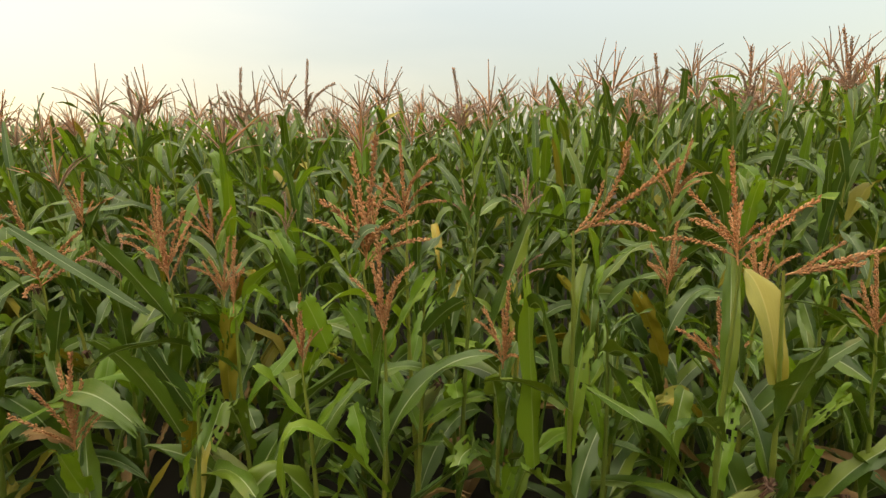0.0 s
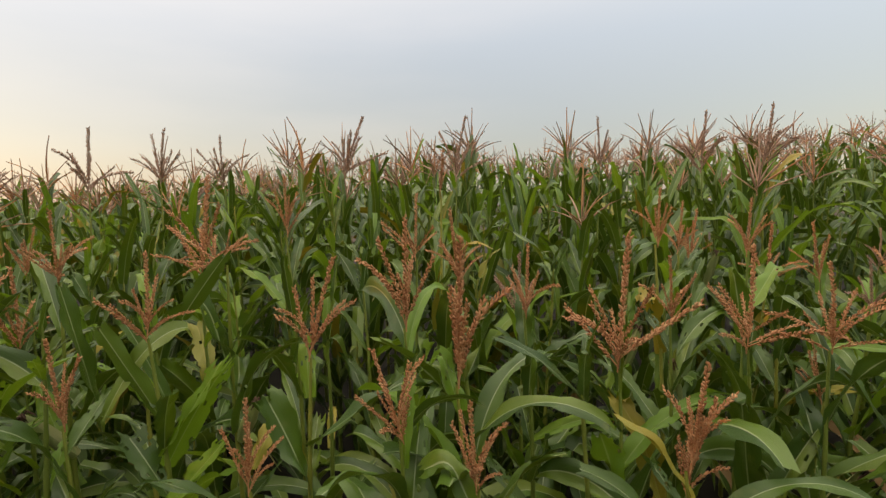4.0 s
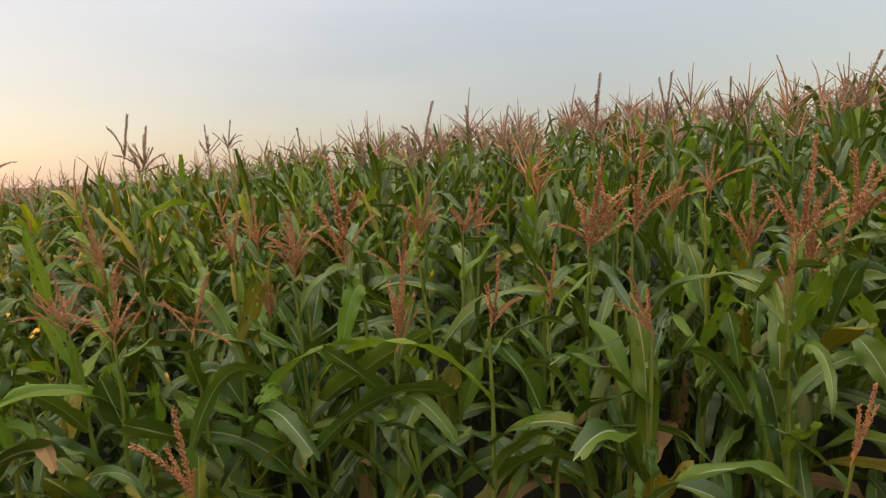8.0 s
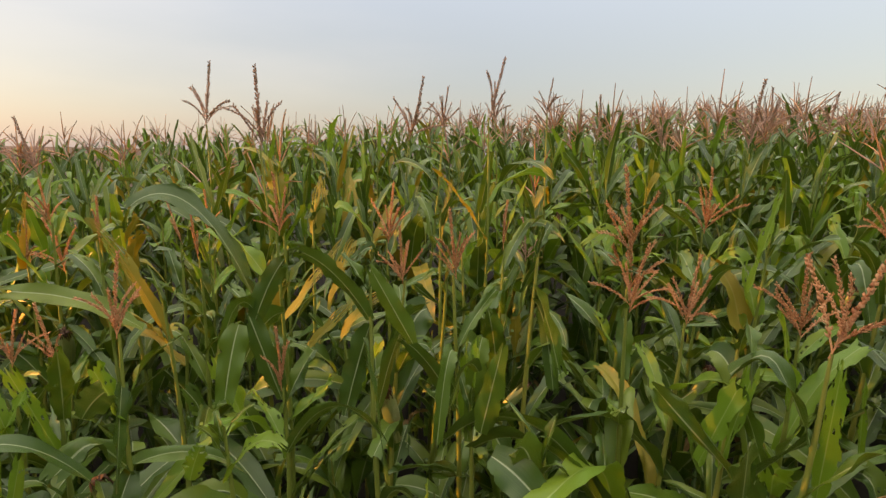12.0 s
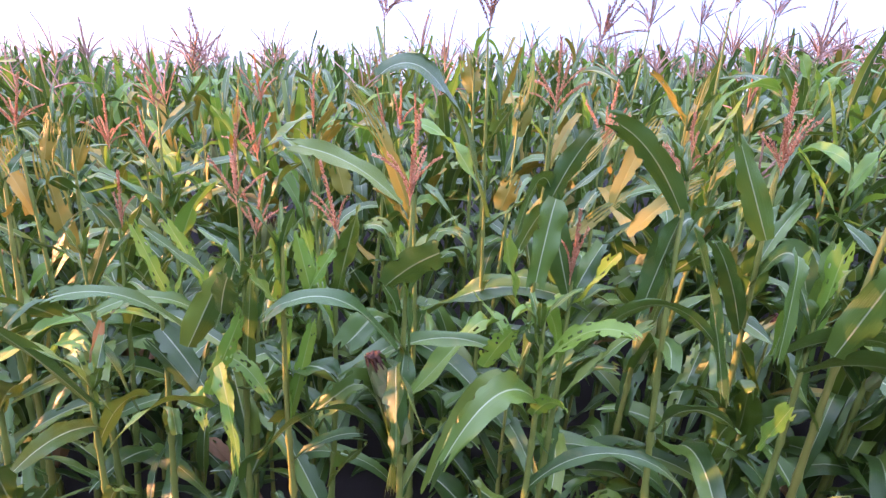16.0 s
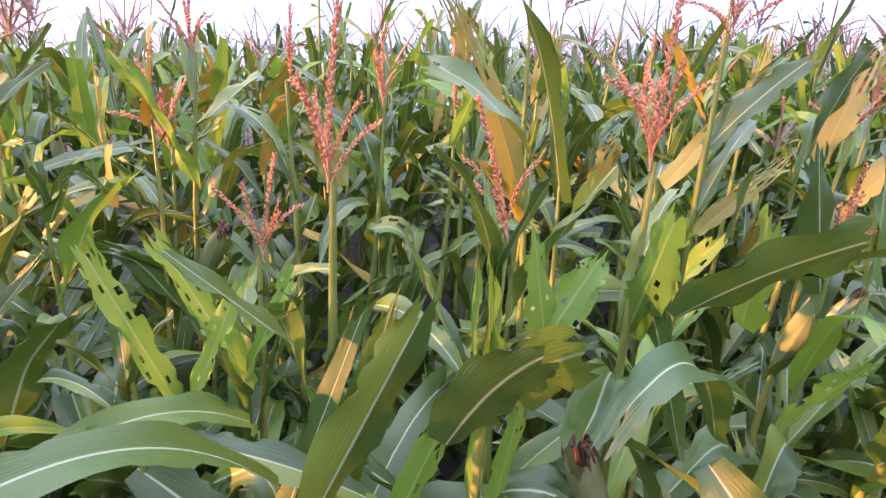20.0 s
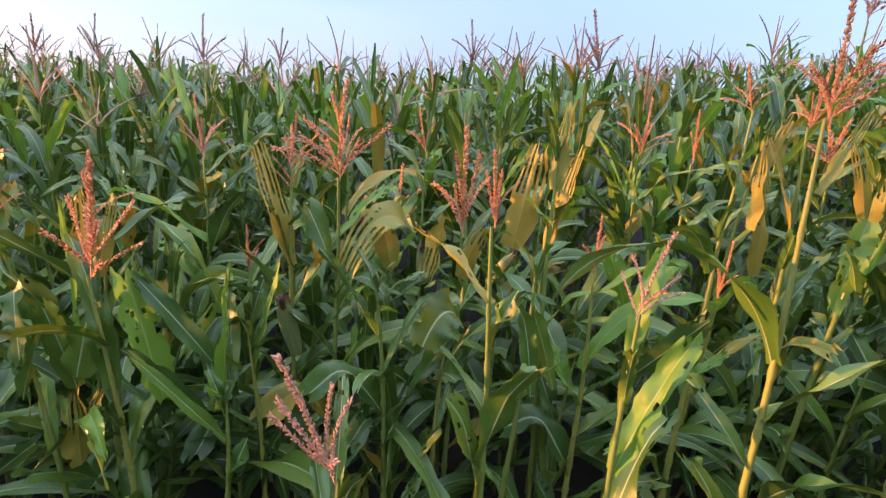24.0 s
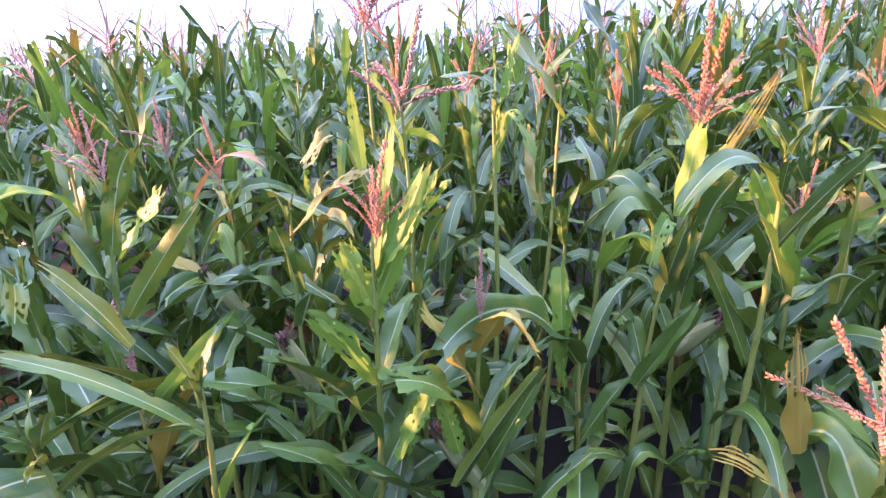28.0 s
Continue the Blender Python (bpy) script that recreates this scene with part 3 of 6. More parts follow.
def blade(start, tip, arch=0.1, width=0.07, face=60.0, tint="green", cut=1.0):
    """A single leaf from its place on a stalk to its tip, bowed upwards by arch and turned by face; it belongs to the plant that stands there."""
    start, tip, width = np.array(start), np.array(tip), 0.97 * width
    near = min(range(len(PLANTS)), key=lambda n: (PLANTS[n][0] - start[0]) ** 2 + (PLANTS[n][1] - start[1]) ** 2)
    if math.hypot(PLANTS[near][0] - start[0], PLANTS[near][1] - start[1]) > 0.17:
        maize(start[0], start[1], start[2] - ground_z(start[0], start[1]) + 0.12, tassel="", leaves=4, small=0.6)
        near = len(PLANTS) - 1
    root, lean = ROOTS[near]
    foot = root.matrix_world.translation
    up = start[2] - foot.z
    stem = np.array([foot.x + math.tan(radians(lean[0])) * up, foot.y + math.tan(radians(lean[1])) * up, start[2]])
    if np.linalg.norm(stem - start) < 0.06:
        start = stem
    chord = tip - start
    length = np.linalg.norm(chord)
    ctrl = 0.5 * (start + tip) + np.array([0, 0, 2 * arch * length])
    seg, across = 24, 10
    s = np.linspace(0, 1, seg + 1)
    P = ((1 - s) ** 2)[:, None] * start + (2 * s * (1 - s))[:, None] * ctrl + (s**2)[:, None] * tip
    d = np.gradient(P, axis=0)
    d /= np.linalg.norm(d, axis=1)[:, None]
    flat = np.cross(d, [0, 0.15, 1.0])
    flat /= np.linalg.norm(flat, axis=1)[:, None] + 1e-9
    norm = np.cross(flat, d)
    seed = len(bpy.data.objects)
    r = np.random.default_rng(seed)
    a = np.radians(face) * (1 if r.random() < 0.5 else -1) * (0.6 + 0.4 * s)
    w = flat * np.cos(a)[:, None] + norm * np.sin(a)[:, None]
    n2 = np.cross(w, d)
    q = s * cut
    half = width / 2 * np.minimum(1, 0.55 + 2.0 * s) * np.clip(1 - q**2.2, 0.02, 1) ** 0.62
    c = np.linspace(-1, 1, across + 1)
    ph = r.uniform(0, 6.28, 2)
    lift = 0.3 * np.abs(c)[None] * (1 - 0.6 * s)[:, None] + 0.2 * (c**2)[None] * np.sin(np.where(c < 0, ph[0], ph[1])[None] + 15 * s[:, None])
    along = np.zeros((seg + 1, across + 1))
    keep = None
    if cut > 0.95:
        cut = float(r.choice([0.65, 0.8, 0.95]))
        q = s * cut
        half = width / 2 * np.minimum(1, 0.55 + 2.0 * s) * np.clip(1 - q**2.2, 0.02, 1) ** 0.62
    if tint == "torn" or cut < 0.95:
        along = -np.clip((s - 0.75) / 0.25, 0, 1)[:, None] * r.uniform(0, 0.16, across + 1)[None] * length
    if tint == "torn":
        keep = r.random((seg, across)) > 0.09 * np.clip(np.linspace(0, 2, seg), 0.1, 1)[:, None]
        keep[:, across // 2 - 1 : across // 2 + 1] = True
    if tint == "yellow":
        # split into a comb of strips
        keep = np.ones((seg, across), bool)
        for col in (1, 3, 6, 8):
            keep[int(seg * r.uniform(0.4, 0.6)) :, col] = False
    bite = np.ones((seg + 1, across + 1))
    for col in (0, across):
        bite[:, col] = 1 - (r.random(seg + 1) < (0.35 if tint == "torn" else 0.12)) * r.uniform(0.05, 0.35, seg + 1)
    V = P[:, None] + (half[:, None] * c[None] * bite)[..., None] * w[:, None] + (half[:, None] * lift)[..., None] * n2[:, None] + along[..., None] * d[:, None]
    U = np.stack(np.broadcast_arrays((c[None] + 1) / 2, q[:, None]), -1)
    b = Build()
    b.grid(V, U, 0, keep=keep)
    mat = {"yellow": LEAF_YELLOW, "dry": LEAF_DRY, "torn": LEAF_BACKLIT, "bright": LEAF_BACKLIT}.get(tint, LEAF)
    ob = new("leaf", b.mesh("leaf", [mat]))
    ob.parent = root
    ob.matrix_local = root.matrix_world.inverted()
    return tagged(ob, {"yellow": "yellowed leaf with sunlight put into its colour", "dry": "dry brown leaf", "torn": "tattered leaf painted a backlit green", "bright": "thin leaf painted a backlit green"}.get(tint, ""))


def far_plant(b, x, y, top, r, detail=True):
    """Adds one plant of the field's inner rows to a build."""
    z0 = ground_z(x, y)
    base = np.array(turn(x, y, z0, r.uniform(0, 360), abs(r.normal(0, 3))))
    b.add(FAR_STALKS[r.integers(3)], base @ np.diag([1, 1, top, 1]))
    plane = r.uniform(0, 180)
    n = 12 if detail else 7
    for k in range(n):
        q = (0.28 if detail else 0.5) + (0.66 if detail else 0.44) * k / (n - 1)
        pool = FAR_UP if q > 0.68 and r.random() < 0.7 else FAR
        m = base @ np.array(turn(0, 0, q * top, plane + 180 * (k % 2) + r.normal(0, 24), 0, r.uniform(0.8, 1.1) * (1 if q < 0.62 else 1 - 1.3 * (q - 0.62))))
        # yellow is commoner high up in one stretch, as painted sunlight
        b.add(pool[r.integers(len(pool))], m, 1 if r.random() < (0.13 if -11 < x < -6.5 and q > 0.5 else 0.03) else 6 if q > 0.5 and r.random() < 0.27 else 0)
    n = int(r.integers(8, 13) if x > -7 else r.integers(4, 8)) if r.random() < (0.15 if y - edge(x) < 2.0 else 0.66 if x > -7 else 0.38) else 0
    for k in range(n):
        m = base @ np.array(turn(0, 0, top + 0.07 * k / n - 0.01, 360 * k / n * 1.618, (r.uniform(0, 5) if k == n - 1 else r.uniform(0.3, 1.3) * 46), r.uniform(0.75, 1.15) * (1.1 if k == n - 1 else 1)))
        b.add(THIN[r.integers(10)], m, 4 if r.random() < 0.35 else 5)


def edge(x):
    """Where the field's first row stands."""
    return float(np.interp(x, (-14, -11, -10.3, -9.5, -8.5, -7.5, -6, 0, 2), (1.9, 1.95, 1.85, 1.65, 1.55, 1.38, 1.28, 1.28, 1.22)))


def canopy(x, y):
    """Height of the tassel's foot: the plants of the field's edge are shorter."""
    inner = float(np.interp(x, (-16, -13, -11, -9, -7, -5.5, -4, -1.5, 0, 1.5, 4), (1.78, 1.68, 1.58, 1.56, 1.54, 1.55, 1.64, 1.73, 1.77, 1.93, 2.1)))
    return float(np.interp(y - edge(x), (0.0, 0.35, 0.95, 1.55, 2.35), (1.15, 1.2, 1.38, 0.93 * inner, inner)))


# ---- field ----
maize(2.42, 3.00, 1.91, tilt=-9, size=1.60, branches=9, spread=40, tassel="faded")
maize(1.83, 3.00, 1.81, tilt=-3, size=1.60, branches=9, spread=40, tassel="faded")
maize(1.30, 3.00, 1.76, tilt=-6, size=1.60, branches=9, spread=40, tassel="faded")
maize(0.79, 1.10, 1.42, tilt=75, size=0.95, branches=3, spread=14, tassel="red")
maize(0.66, 1.07, 1.45, tilt=-7, size=0.89, branches=7, spread=42, tassel="red")
maize(0.32, 1.20, 1.49, tilt=59, size=1.08, branches=3, spread=16, tassel="red")
maize(0.16, 1.25, 1.11, tilt=3, size=0.86, branches=5, spread=32, tassel="red")
maize(0.12, 3.00, 1.68, tilt=-2, size=1.60, branches=9, spread=40, tassel="faded")
maize(-0.12, 1.60, 1.45, tilt=-1, size=0.94, branches=8, spread=45, tassel="red")
maize(-0.16, 1.25, 1.20, tilt=-1, size=1.02, branches=4, spread=15, tassel="red")
maize(-0.24, 1.50, 1.32, tilt=4, size=1.40, branches=9, spread=35, tassel="red")
maize(-0.38, 1.25, 1.12, tilt=1, size=0.70, branches=5, spread=20, tassel="red")
maize(-0.62, 1.40, 1.21, tilt=4, size=0.78, branches=3, spread=15, tassel="red")
maize(-0.77, 1.35, 1.31, tilt=-1, size=0.93, branches=5, spread=30, tassel="red")
maize(-0.80, 3.00, 1.74, tilt=6, size=1.53, branches=9, spread=40, tassel="faded")
maize(-1.03, 1.25, 0.86, tilt=2, size=1.02, branches=6, spread=35, tassel="red")
maize(-1.19, 3.00, 1.70, tilt=5, size=1.55, branches=9, spread=40, tassel="faded")
maize(-1.19, 1.42, 1.27, tilt=-2, size=0.92, branches=6, spread=50, tassel="red")
maize(-1.42, 1.47, 1.34, tilt=7, size=0.79, branches=7, spread=40, tassel="red")
maize(-1.49, 1.23, 1.17, tilt=7, size=0.94, branches=5, spread=20, tassel="red")
maize(-1.69, 1.41, 1.03, tilt=-12, size=0.70, branches=4, spread=25, tassel="red")
maize(-1.74, 1.70, 1.42, tilt=5, size=0.70, branches=4, spread=25, tassel="red")
maize(-1.76, 1.30, 1.22, tilt=1, size=0.85, branches=8, spread=50, tassel="red")
maize(-1.80, 3.00, 1.72, tilt=-3, size=1.26, branches=9, spread=40, tassel="faded")
maize(-1.88, 1.90, 1.39, tilt=6, size=0.70, branches=6, spread=40, tassel="red")
maize(-1.96, 1.35, 1.21, tilt=6, size=1.03, branches=6, spread=45, tassel="red")
maize(-2.05, 1.70, 1.45, tilt=2, size=0.70, branches=6, spread=30, tassel="red")
maize(-2.12, 1.45, 1.26, tilt=-0, size=0.70, branches=5, spread=30, tassel="red")
maize(-2.25, 1.10, 0.96, tilt=3, size=0.70, branches=4, spread=15, tassel="red")
maize(-2.29, 1.42, 1.13, tilt=4, size=1.40, branches=8, spread=50, tassel="red")
maize(-2.30, 1.00, 1.09, tilt=8, size=0.83, branches=7, spread=15, tassel="red")
maize(-2.55, 1.45, 1.28, tilt=2, size=0.75, branches=6, spread=35, tassel="red")
maize(-2.67, 3.00, 1.65, tilt=5, size=1.60, branches=9, spread=40, tassel="faded")
maize(-2.74, 0.98, 1.06, tilt=-4, size=0.70, branches=5, spread=25, tassel="red")
maize(-2.75, 1.33, 1.41, tilt=-5, size=0.70, branches=6, spread=35, tassel="red")
maize(-2.76, 1.25, 1.16, tilt=1, size=1.33, branches=5, spread=12, tassel="red")
maize(-2.78, 2.20, 1.59, tilt=5, size=0.72, branches=3, spread=8, tassel="red")
maize(-2.88, 1.80, 1.38, tilt=2, size=0.83, branches=6, spread=45, tassel="red")
maize(-2.89, 1.08, 1.11, tilt=-15, size=0.78, branches=6, spread=30, tassel="red")
maize(-2.90, 1.45, 1.24, tilt=1, size=1.15, branches=5, spread=25, tassel="red")
maize(-3.13, 1.24, 1.24, tilt=13, size=0.91, branches=5, spread=25, tassel="red")
maize(-3.20, 1.00, 1.06, tilt=1, size=0.70, branches=6, spread=20, tassel="red")
maize(-3.33, 3.00, 1.66, tilt=15, size=1.60, branches=9, spread=40, tassel="faded")
maize(-3.36, 1.90, 1.47, tilt=-1, size=0.79, branches=6, spread=30, tassel="red")
maize(-3.43, 1.50, 1.43, tilt=-50, size=0.70, branches=7, spread=50, tassel="red")
maize(-3.51, 1.22, 1.31, tilt=8, size=0.75, branches=7, spread=40, tassel="red")
maize(-3.64, 1.80, 1.35, tilt=6, size=1.24, branches=7, spread=50, tassel="red")
maize(-3.69, 1.18, 1.12, tilt=-8, size=0.78, branches=4, spread=20, tassel="red")
maize(-4.03, 1.65, 1.37, tilt=-0, size=0.84, branches=7, spread=40, tassel="red")
maize(-4.04, 3.00, 1.64, tilt=-2, size=1.24, branches=9, spread=40, tassel="faded")
maize(-4.17, 1.50, 1.27, tilt=-8, size=0.86, branches=6, spread=35, tassel="red")
maize(-4.22, 1.30, 1.11, tilt=11, size=0.70, branches=4, spread=15, tassel="red")
maize(-4.23, 1.20, 1.26, tilt=5, size=0.81, branches=6, spread=35, tassel="red")
maize(-4.41, 3.00, 1.67, tilt=5, size=1.37, branches=9, spread=40, tassel="faded")
maize(-4.43, 1.12, 1.14, tilt=5, size=0.70, branches=6, spread=30, tassel="red")
maize(-4.45, 1.50, 1.35, tilt=24, size=1.23, branches=6, spread=25, tassel="red")
maize(-4.48, 1.60, 1.22, tilt=4, size=0.83, branches=5, spread=25, tassel="red")
maize(-4.66, 1.40, 1.32, tilt=9, size=1.17, branches=6, spread=30, tassel="red")
maize(-4.71, 1.84, 1.43, tilt=6, size=0.70, branches=5, spread=30, tassel="red")
maize(-4.74, 1.30, 1.21, tilt=2, size=0.70, branches=3, spread=15, tassel="red")
maize(-4.77, 1.00, 0.93, tilt=14, size=0.70, branches=2, spread=10, tassel="red")
maize(-4.83, 3.00, 1.63, tilt=5, size=1.60, branches=9, spread=40, tassel="faded")
maize(-5.12, 1.42, 1.40, tilt=6, size=1.04, branches=5, spread=35, tassel="red")
maize(-5.14, 1.20, 1.17, tilt=-21, size=0.70, branches=4, spread=20, tassel="red")
maize(-5.24, 1.50, 1.33, tilt=8, size=1.10, branches=8, spread=45, tassel="red")
maize(-5.37, 3.00, 1.61, tilt=3, size=1.03, branches=9, spread=40, tassel="faded")
maize(-5.38, 1.40, 1.19, tilt=6, size=0.70, branches=3, spread=10, tassel="red")
maize(-5.57, 1.20, 1.22, tilt=13, size=0.70, branches=6, spread=30, tassel="red")
maize(-5.57, 3.20, 1.62, tilt=-3, size=1.15, branches=7, spread=40, tassel="faded")
maize(-5.64, 1.70, 1.37, tilt=21, size=0.70, branches=6, spread=30, tassel="red")
maize(-5.79, 1.60, 1.38, tilt=11, size=0.72, branches=7, spread=35, tassel="red")
maize(-5.84, 1.30, 1.13, tilt=7, size=0.93, branches=4, spread=15, tassel="red")
maize(-5.87, 3.00, 1.55, tilt=7, size=1.60, branches=9, spread=40, tassel="faded")
maize(-6.07, 1.70, 1.28, tilt=-5, size=1.40, branches=6, spread=20, tassel="red")
maize(-6.12, 0.70, 1.13, tilt=-3, size=0.70, branches=3, spread=15, tassel="red")
maize(-6.18, 1.46, 1.32, tilt=5, size=0.81, branches=6, spread=20, tassel="red")
maize(-6.28, 3.20, 1.56, tilt=-1, size=0.99, branches=7, spread=40, tassel="faded")
maize(-6.28, 1.80, 1.31, tilt=-16, size=0.70, branches=7, spread=35, tassel="red")
maize(-6.28, 1.48, 1.18, tilt=2, size=0.70, branches=4, spread=15, tassel="red")
maize(-6.36, 1.45, 1.40, tilt=-9, size=0.70, branches=5, spread=25, tassel="red")
maize(-6.50, 1.39, 1.20, tilt=25, size=0.70, branches=7, spread=60, tassel="red")
maize(-6.69, 1.30, 1.22, tilt=10, size=0.82, branches=5, spread=35, tassel="red")
maize(-6.69, 3.20, 1.60, tilt=4, size=1.11, branches=7, spread=40, tassel="faded")
maize(-6.94, 1.44, 1.22, tilt=-6, size=0.76, branches=7, spread=45, tassel="red")
maize(-7.08, 3.00, 1.77, tilt=9, size=0.80, branches=9, spread=40, tassel="faded")
maize(-7.14, 1.18, 1.33, tilt=24, size=0.99, branches=5, spread=30, tassel="red")
maize(-7.14, 1.90, 1.18, tilt=-5, size=0.91, branches=6, spread=30, tassel="red")
maize(-7.14, 1.60, 1.22, tilt=1, size=0.70, branches=9, spread=50, tassel="red")
maize(-7.15, 1.90, 1.33, tilt=-8, size=1.01, branches=6, spread=30, tassel="red")
maize(-7.31, 3.20, 1.73, tilt=-2, size=0.94, branches=7, spread=40, tassel="faded")
maize(-7.40, 1.45, 1.33, tilt=6, size=0.70, branches=8, spread=45, tassel="red")
maize(-7.48, 2.60, 1.77, tilt=13, size=1.11, branches=2, spread=10, tassel="faded")
maize(-7.56, 2.00, 1.35, tilt=-0, size=0.70, branches=2, spread=8, tassel="red")
maize(-7.63, 3.00, 1.74, tilt=6, size=0.88, branches=9, spread=40, tassel="faded")
maize(-7.78, 1.65, 1.38, tilt=-8, size=0.78, branches=6, spread=30, tassel="red")
maize(-7.79, 3.20, 1.68, tilt=17, size=1.45, branches=7, spread=40, tassel="faded")
maize(-7.91, 1.80, 1.34, tilt=-3, size=0.70, branches=8, spread=45, tassel="red")
maize(-8.22, 1.57, 1.17, tilt=0, size=0.70, branches=4, spread=12, tassel="red")
maize(-8.25, 1.80, 1.50, tilt=-2, size=0.70, branches=6, spread=35, tassel="red")
maize(-8.39, 2.30, 1.70, tilt=-1, size=1.20, branches=6, spread=30, tassel="faded")
maize(-8.57, 1.56, 1.35, tilt=1, size=0.82, branches=6, spread=30, tassel="red")
maize(-8.60, 2.20, 1.35, tilt=-4, size=0.70, branches=2, spread=6, tassel="red")
maize(-8.72, 1.60, 1.27, tilt=-12, size=0.70, branches=3, spread=12, tassel="red")
maize(-8.72, 2.40, 1.37, tilt=-13, size=0.70, branches=2, spread=8, tassel="red")
maize(-8.85, 3.20, 1.79, tilt=8, size=1.35, branches=7, spread=40, tassel="faded")
maize(-8.93, 1.58, 1.34, tilt=-1, size=0.70, branches=5, spread=25, tassel="red")
maize(-8.96, 2.30, 1.41, tilt=1, size=0.70, branches=2, spread=5, tassel="red")
maize(-9.01, 1.88, 1.17, tilt=5, size=0.70, branches=5, spread=30, tassel="red")
maize(-9.17, 2.40, 1.48, tilt=-4, size=0.70, branches=5, spread=25, tassel="red")
maize(-9.27, 2.40, 1.33, tilt=6, size=0.76, branches=4, spread=20, tassel="red")
maize(-9.39, 1.90, 1.20, tilt=0, size=0.71, branches=3, spread=10, tassel="red")
maize(-9.46, 1.53, 1.22, tilt=5, size=0.70, branches=3, spread=10, tassel="red")
maize(-9.62, 1.63, 1.23, tilt=9, size=0.70, branches=3, spread=10, tassel="red")
maize(-9.66, 2.60, 1.47, tilt=-17, size=0.70, branches=5, spread=35, tassel="red")
maize(-9.78, 2.70, 1.26, tilt=-4, size=0.87, branches=3, spread=8, tassel="red")
maize(-9.81, 2.10, 1.45, tilt=10, size=0.70, branches=9, spread=45, tassel="red")
maize(-9.91, 3.60, 1.59, tilt=-14, size=1.38, branches=7, spread=40, tassel="faded")
maize(-9.95, 2.10, 0.99, tilt=5, size=0.70, branches=3, spread=15, tassel="red")
maize(-10.04, 1.75, 1.52, tilt=-1, size=1.01, branches=9, spread=40, tassel="red")
maize(-10.33, 2.05, 1.09, tilt=-3, size=0.70, branches=3, spread=10, tassel="red")
maize(-10.41, 1.60, 1.20, tilt=11, size=0.70, branches=5, spread=35, tassel="faded")
maize(-10.60, 3.60, 1.66, tilt=-7, size=1.00, branches=7, spread=40, tassel="faded")
maize(-10.65, 1.80, 1.31, tilt=-5, size=0.70, branches=4, spread=12, tassel="red")
maize(-10.68, 2.30, 1.14, tilt=-2, size=1.40, branches=6, spread=30, tassel="red")
maize(-10.82, 3.00, 1.30, tilt=-12, size=0.81, branches=3, spread=15, tassel="red")
maize(-10.93, 1.55, 0.92, tilt=-18, size=1.20, branches=5, spread=28, tassel="faded")
maize(-10.98, 2.27, 1.06, tilt=-3, size=0.70, branches=2, spread=5, tassel="red")
maize(-11.05, 2.20, 1.35, tilt=-1, size=1.15, branches=9, spread=40, tassel="red")
maize(-11.22, 2.30, 1.37, tilt=7, size=0.70, branches=7, spread=40, tassel="red")
maize(-11.39, 2.40, 1.01, tilt=0, size=0.70, branches=5, spread=30, tassel="red")
maize(-11.61, 1.95, 1.17, tilt=6, size=1.25, branches=8, spread=46, tassel="red")
maize(-11.64, 3.60, 1.68, tilt=6, size=0.88, branches=7, spread=40, tassel="faded")
maize(-11.73, 2.15, 1.26, tilt=4, size=0.85, branches=5, spread=30, tassel="red")
maize(-12.04, 3.60, 1.72, tilt=0, size=1.05, branches=7, spread=40, tassel="faded")
maize(-12.24, 2.10, 1.02, tilt=6, size=0.70, branches=5, spread=25, tassel="red")
maize(-12.34, 1.66, 0.79, tilt=-29, size=1.04, branches=6, spread=60, tassel="red")
maize(-12.46, 2.20, 1.26, tilt=-1, size=1.31, branches=8, spread=38, tassel="red")
maize(-12.60, 2.40, 1.31, tilt=-7, size=0.70, branches=4, spread=20, tassel="red")
maize(-12.61, 3.60, 1.78, tilt=7, size=0.88, branches=7, spread=40, tassel="faded")
maize(-12.92, 3.60, 1.78, tilt=5, size=0.87, branches=7, spread=40, tassel="faded")
maize(-13.04, 1.85, 0.98, tilt=6, size=0.71, branches=3, spread=12, tassel="faded")
maize(-13.21, 2.23, 1.38, tilt=13, size=1.08, branches=9, spread=50, tassel="faded")
maize(-13.24, 1.87, 1.18, tilt=3, size=0.86, branches=7, spread=25, tassel="red")
maize(-13.26, 2.70, 1.35, tilt=3, size=1.05, branches=4, spread=20, tassel="red")
maize(-13.32, 2.40, 1.58, tilt=8, size=1.18, branches=7, spread=40, tassel="faded")
maize(-13.73, 3.60, 1.88, tilt=7, size=1.09, branches=7, spread=40, tassel="faded")
maize(-13.84, 1.97, 0.77, tilt=-5, size=1.18, branches=2, spread=10, tassel="faded")
# three plants added just out of view, to block the sun near x -13.2
maize(-14.45, 1.90, 1.38, tassel="", leaves=11)
maize(-14.55, 2.12, 1.45, tassel="", leaves=11)
maize(-14.60, 1.72, 1.30, tassel="", leaves=11)
maize(-14.04, 2.30, 1.28, tilt=-11, size=0.83, branches=8, spread=40, tassel="faded")

# single leaves that catch the eye
blade((0.82, 1.25, 1.00), (1.08, 1.20, 1.28), arch=0.05, width=0.062, face=55, tint="green", cut=1.00)
blade((0.77, 1.20, 1.21), (0.70, 1.15, 1.38), arch=0.10, width=0.062, face=80, tint="green", cut=0.80)
blade((0.66, 1.20, 1.13), (0.70, 1.10, 0.92), arch=0.10, width=0.062, face=85, tint="green", cut=1.00)
blade((0.63, 1.20, 1.15), (0.55, 1.10, 0.94), arch=0.15, width=0.070, face=85, tint="green", cut=0.90)
blade((0.46, 1.30, 1.18), (0.53, 1.20, 0.99), arch=0.10, width=0.070, face=75, tint="green", cut=0.90)
blade((0.25, 1.25, 0.89), (0.29, 1.20, 1.26), arch=0.00, width=0.062, face=80, tint="green", cut=0.90)
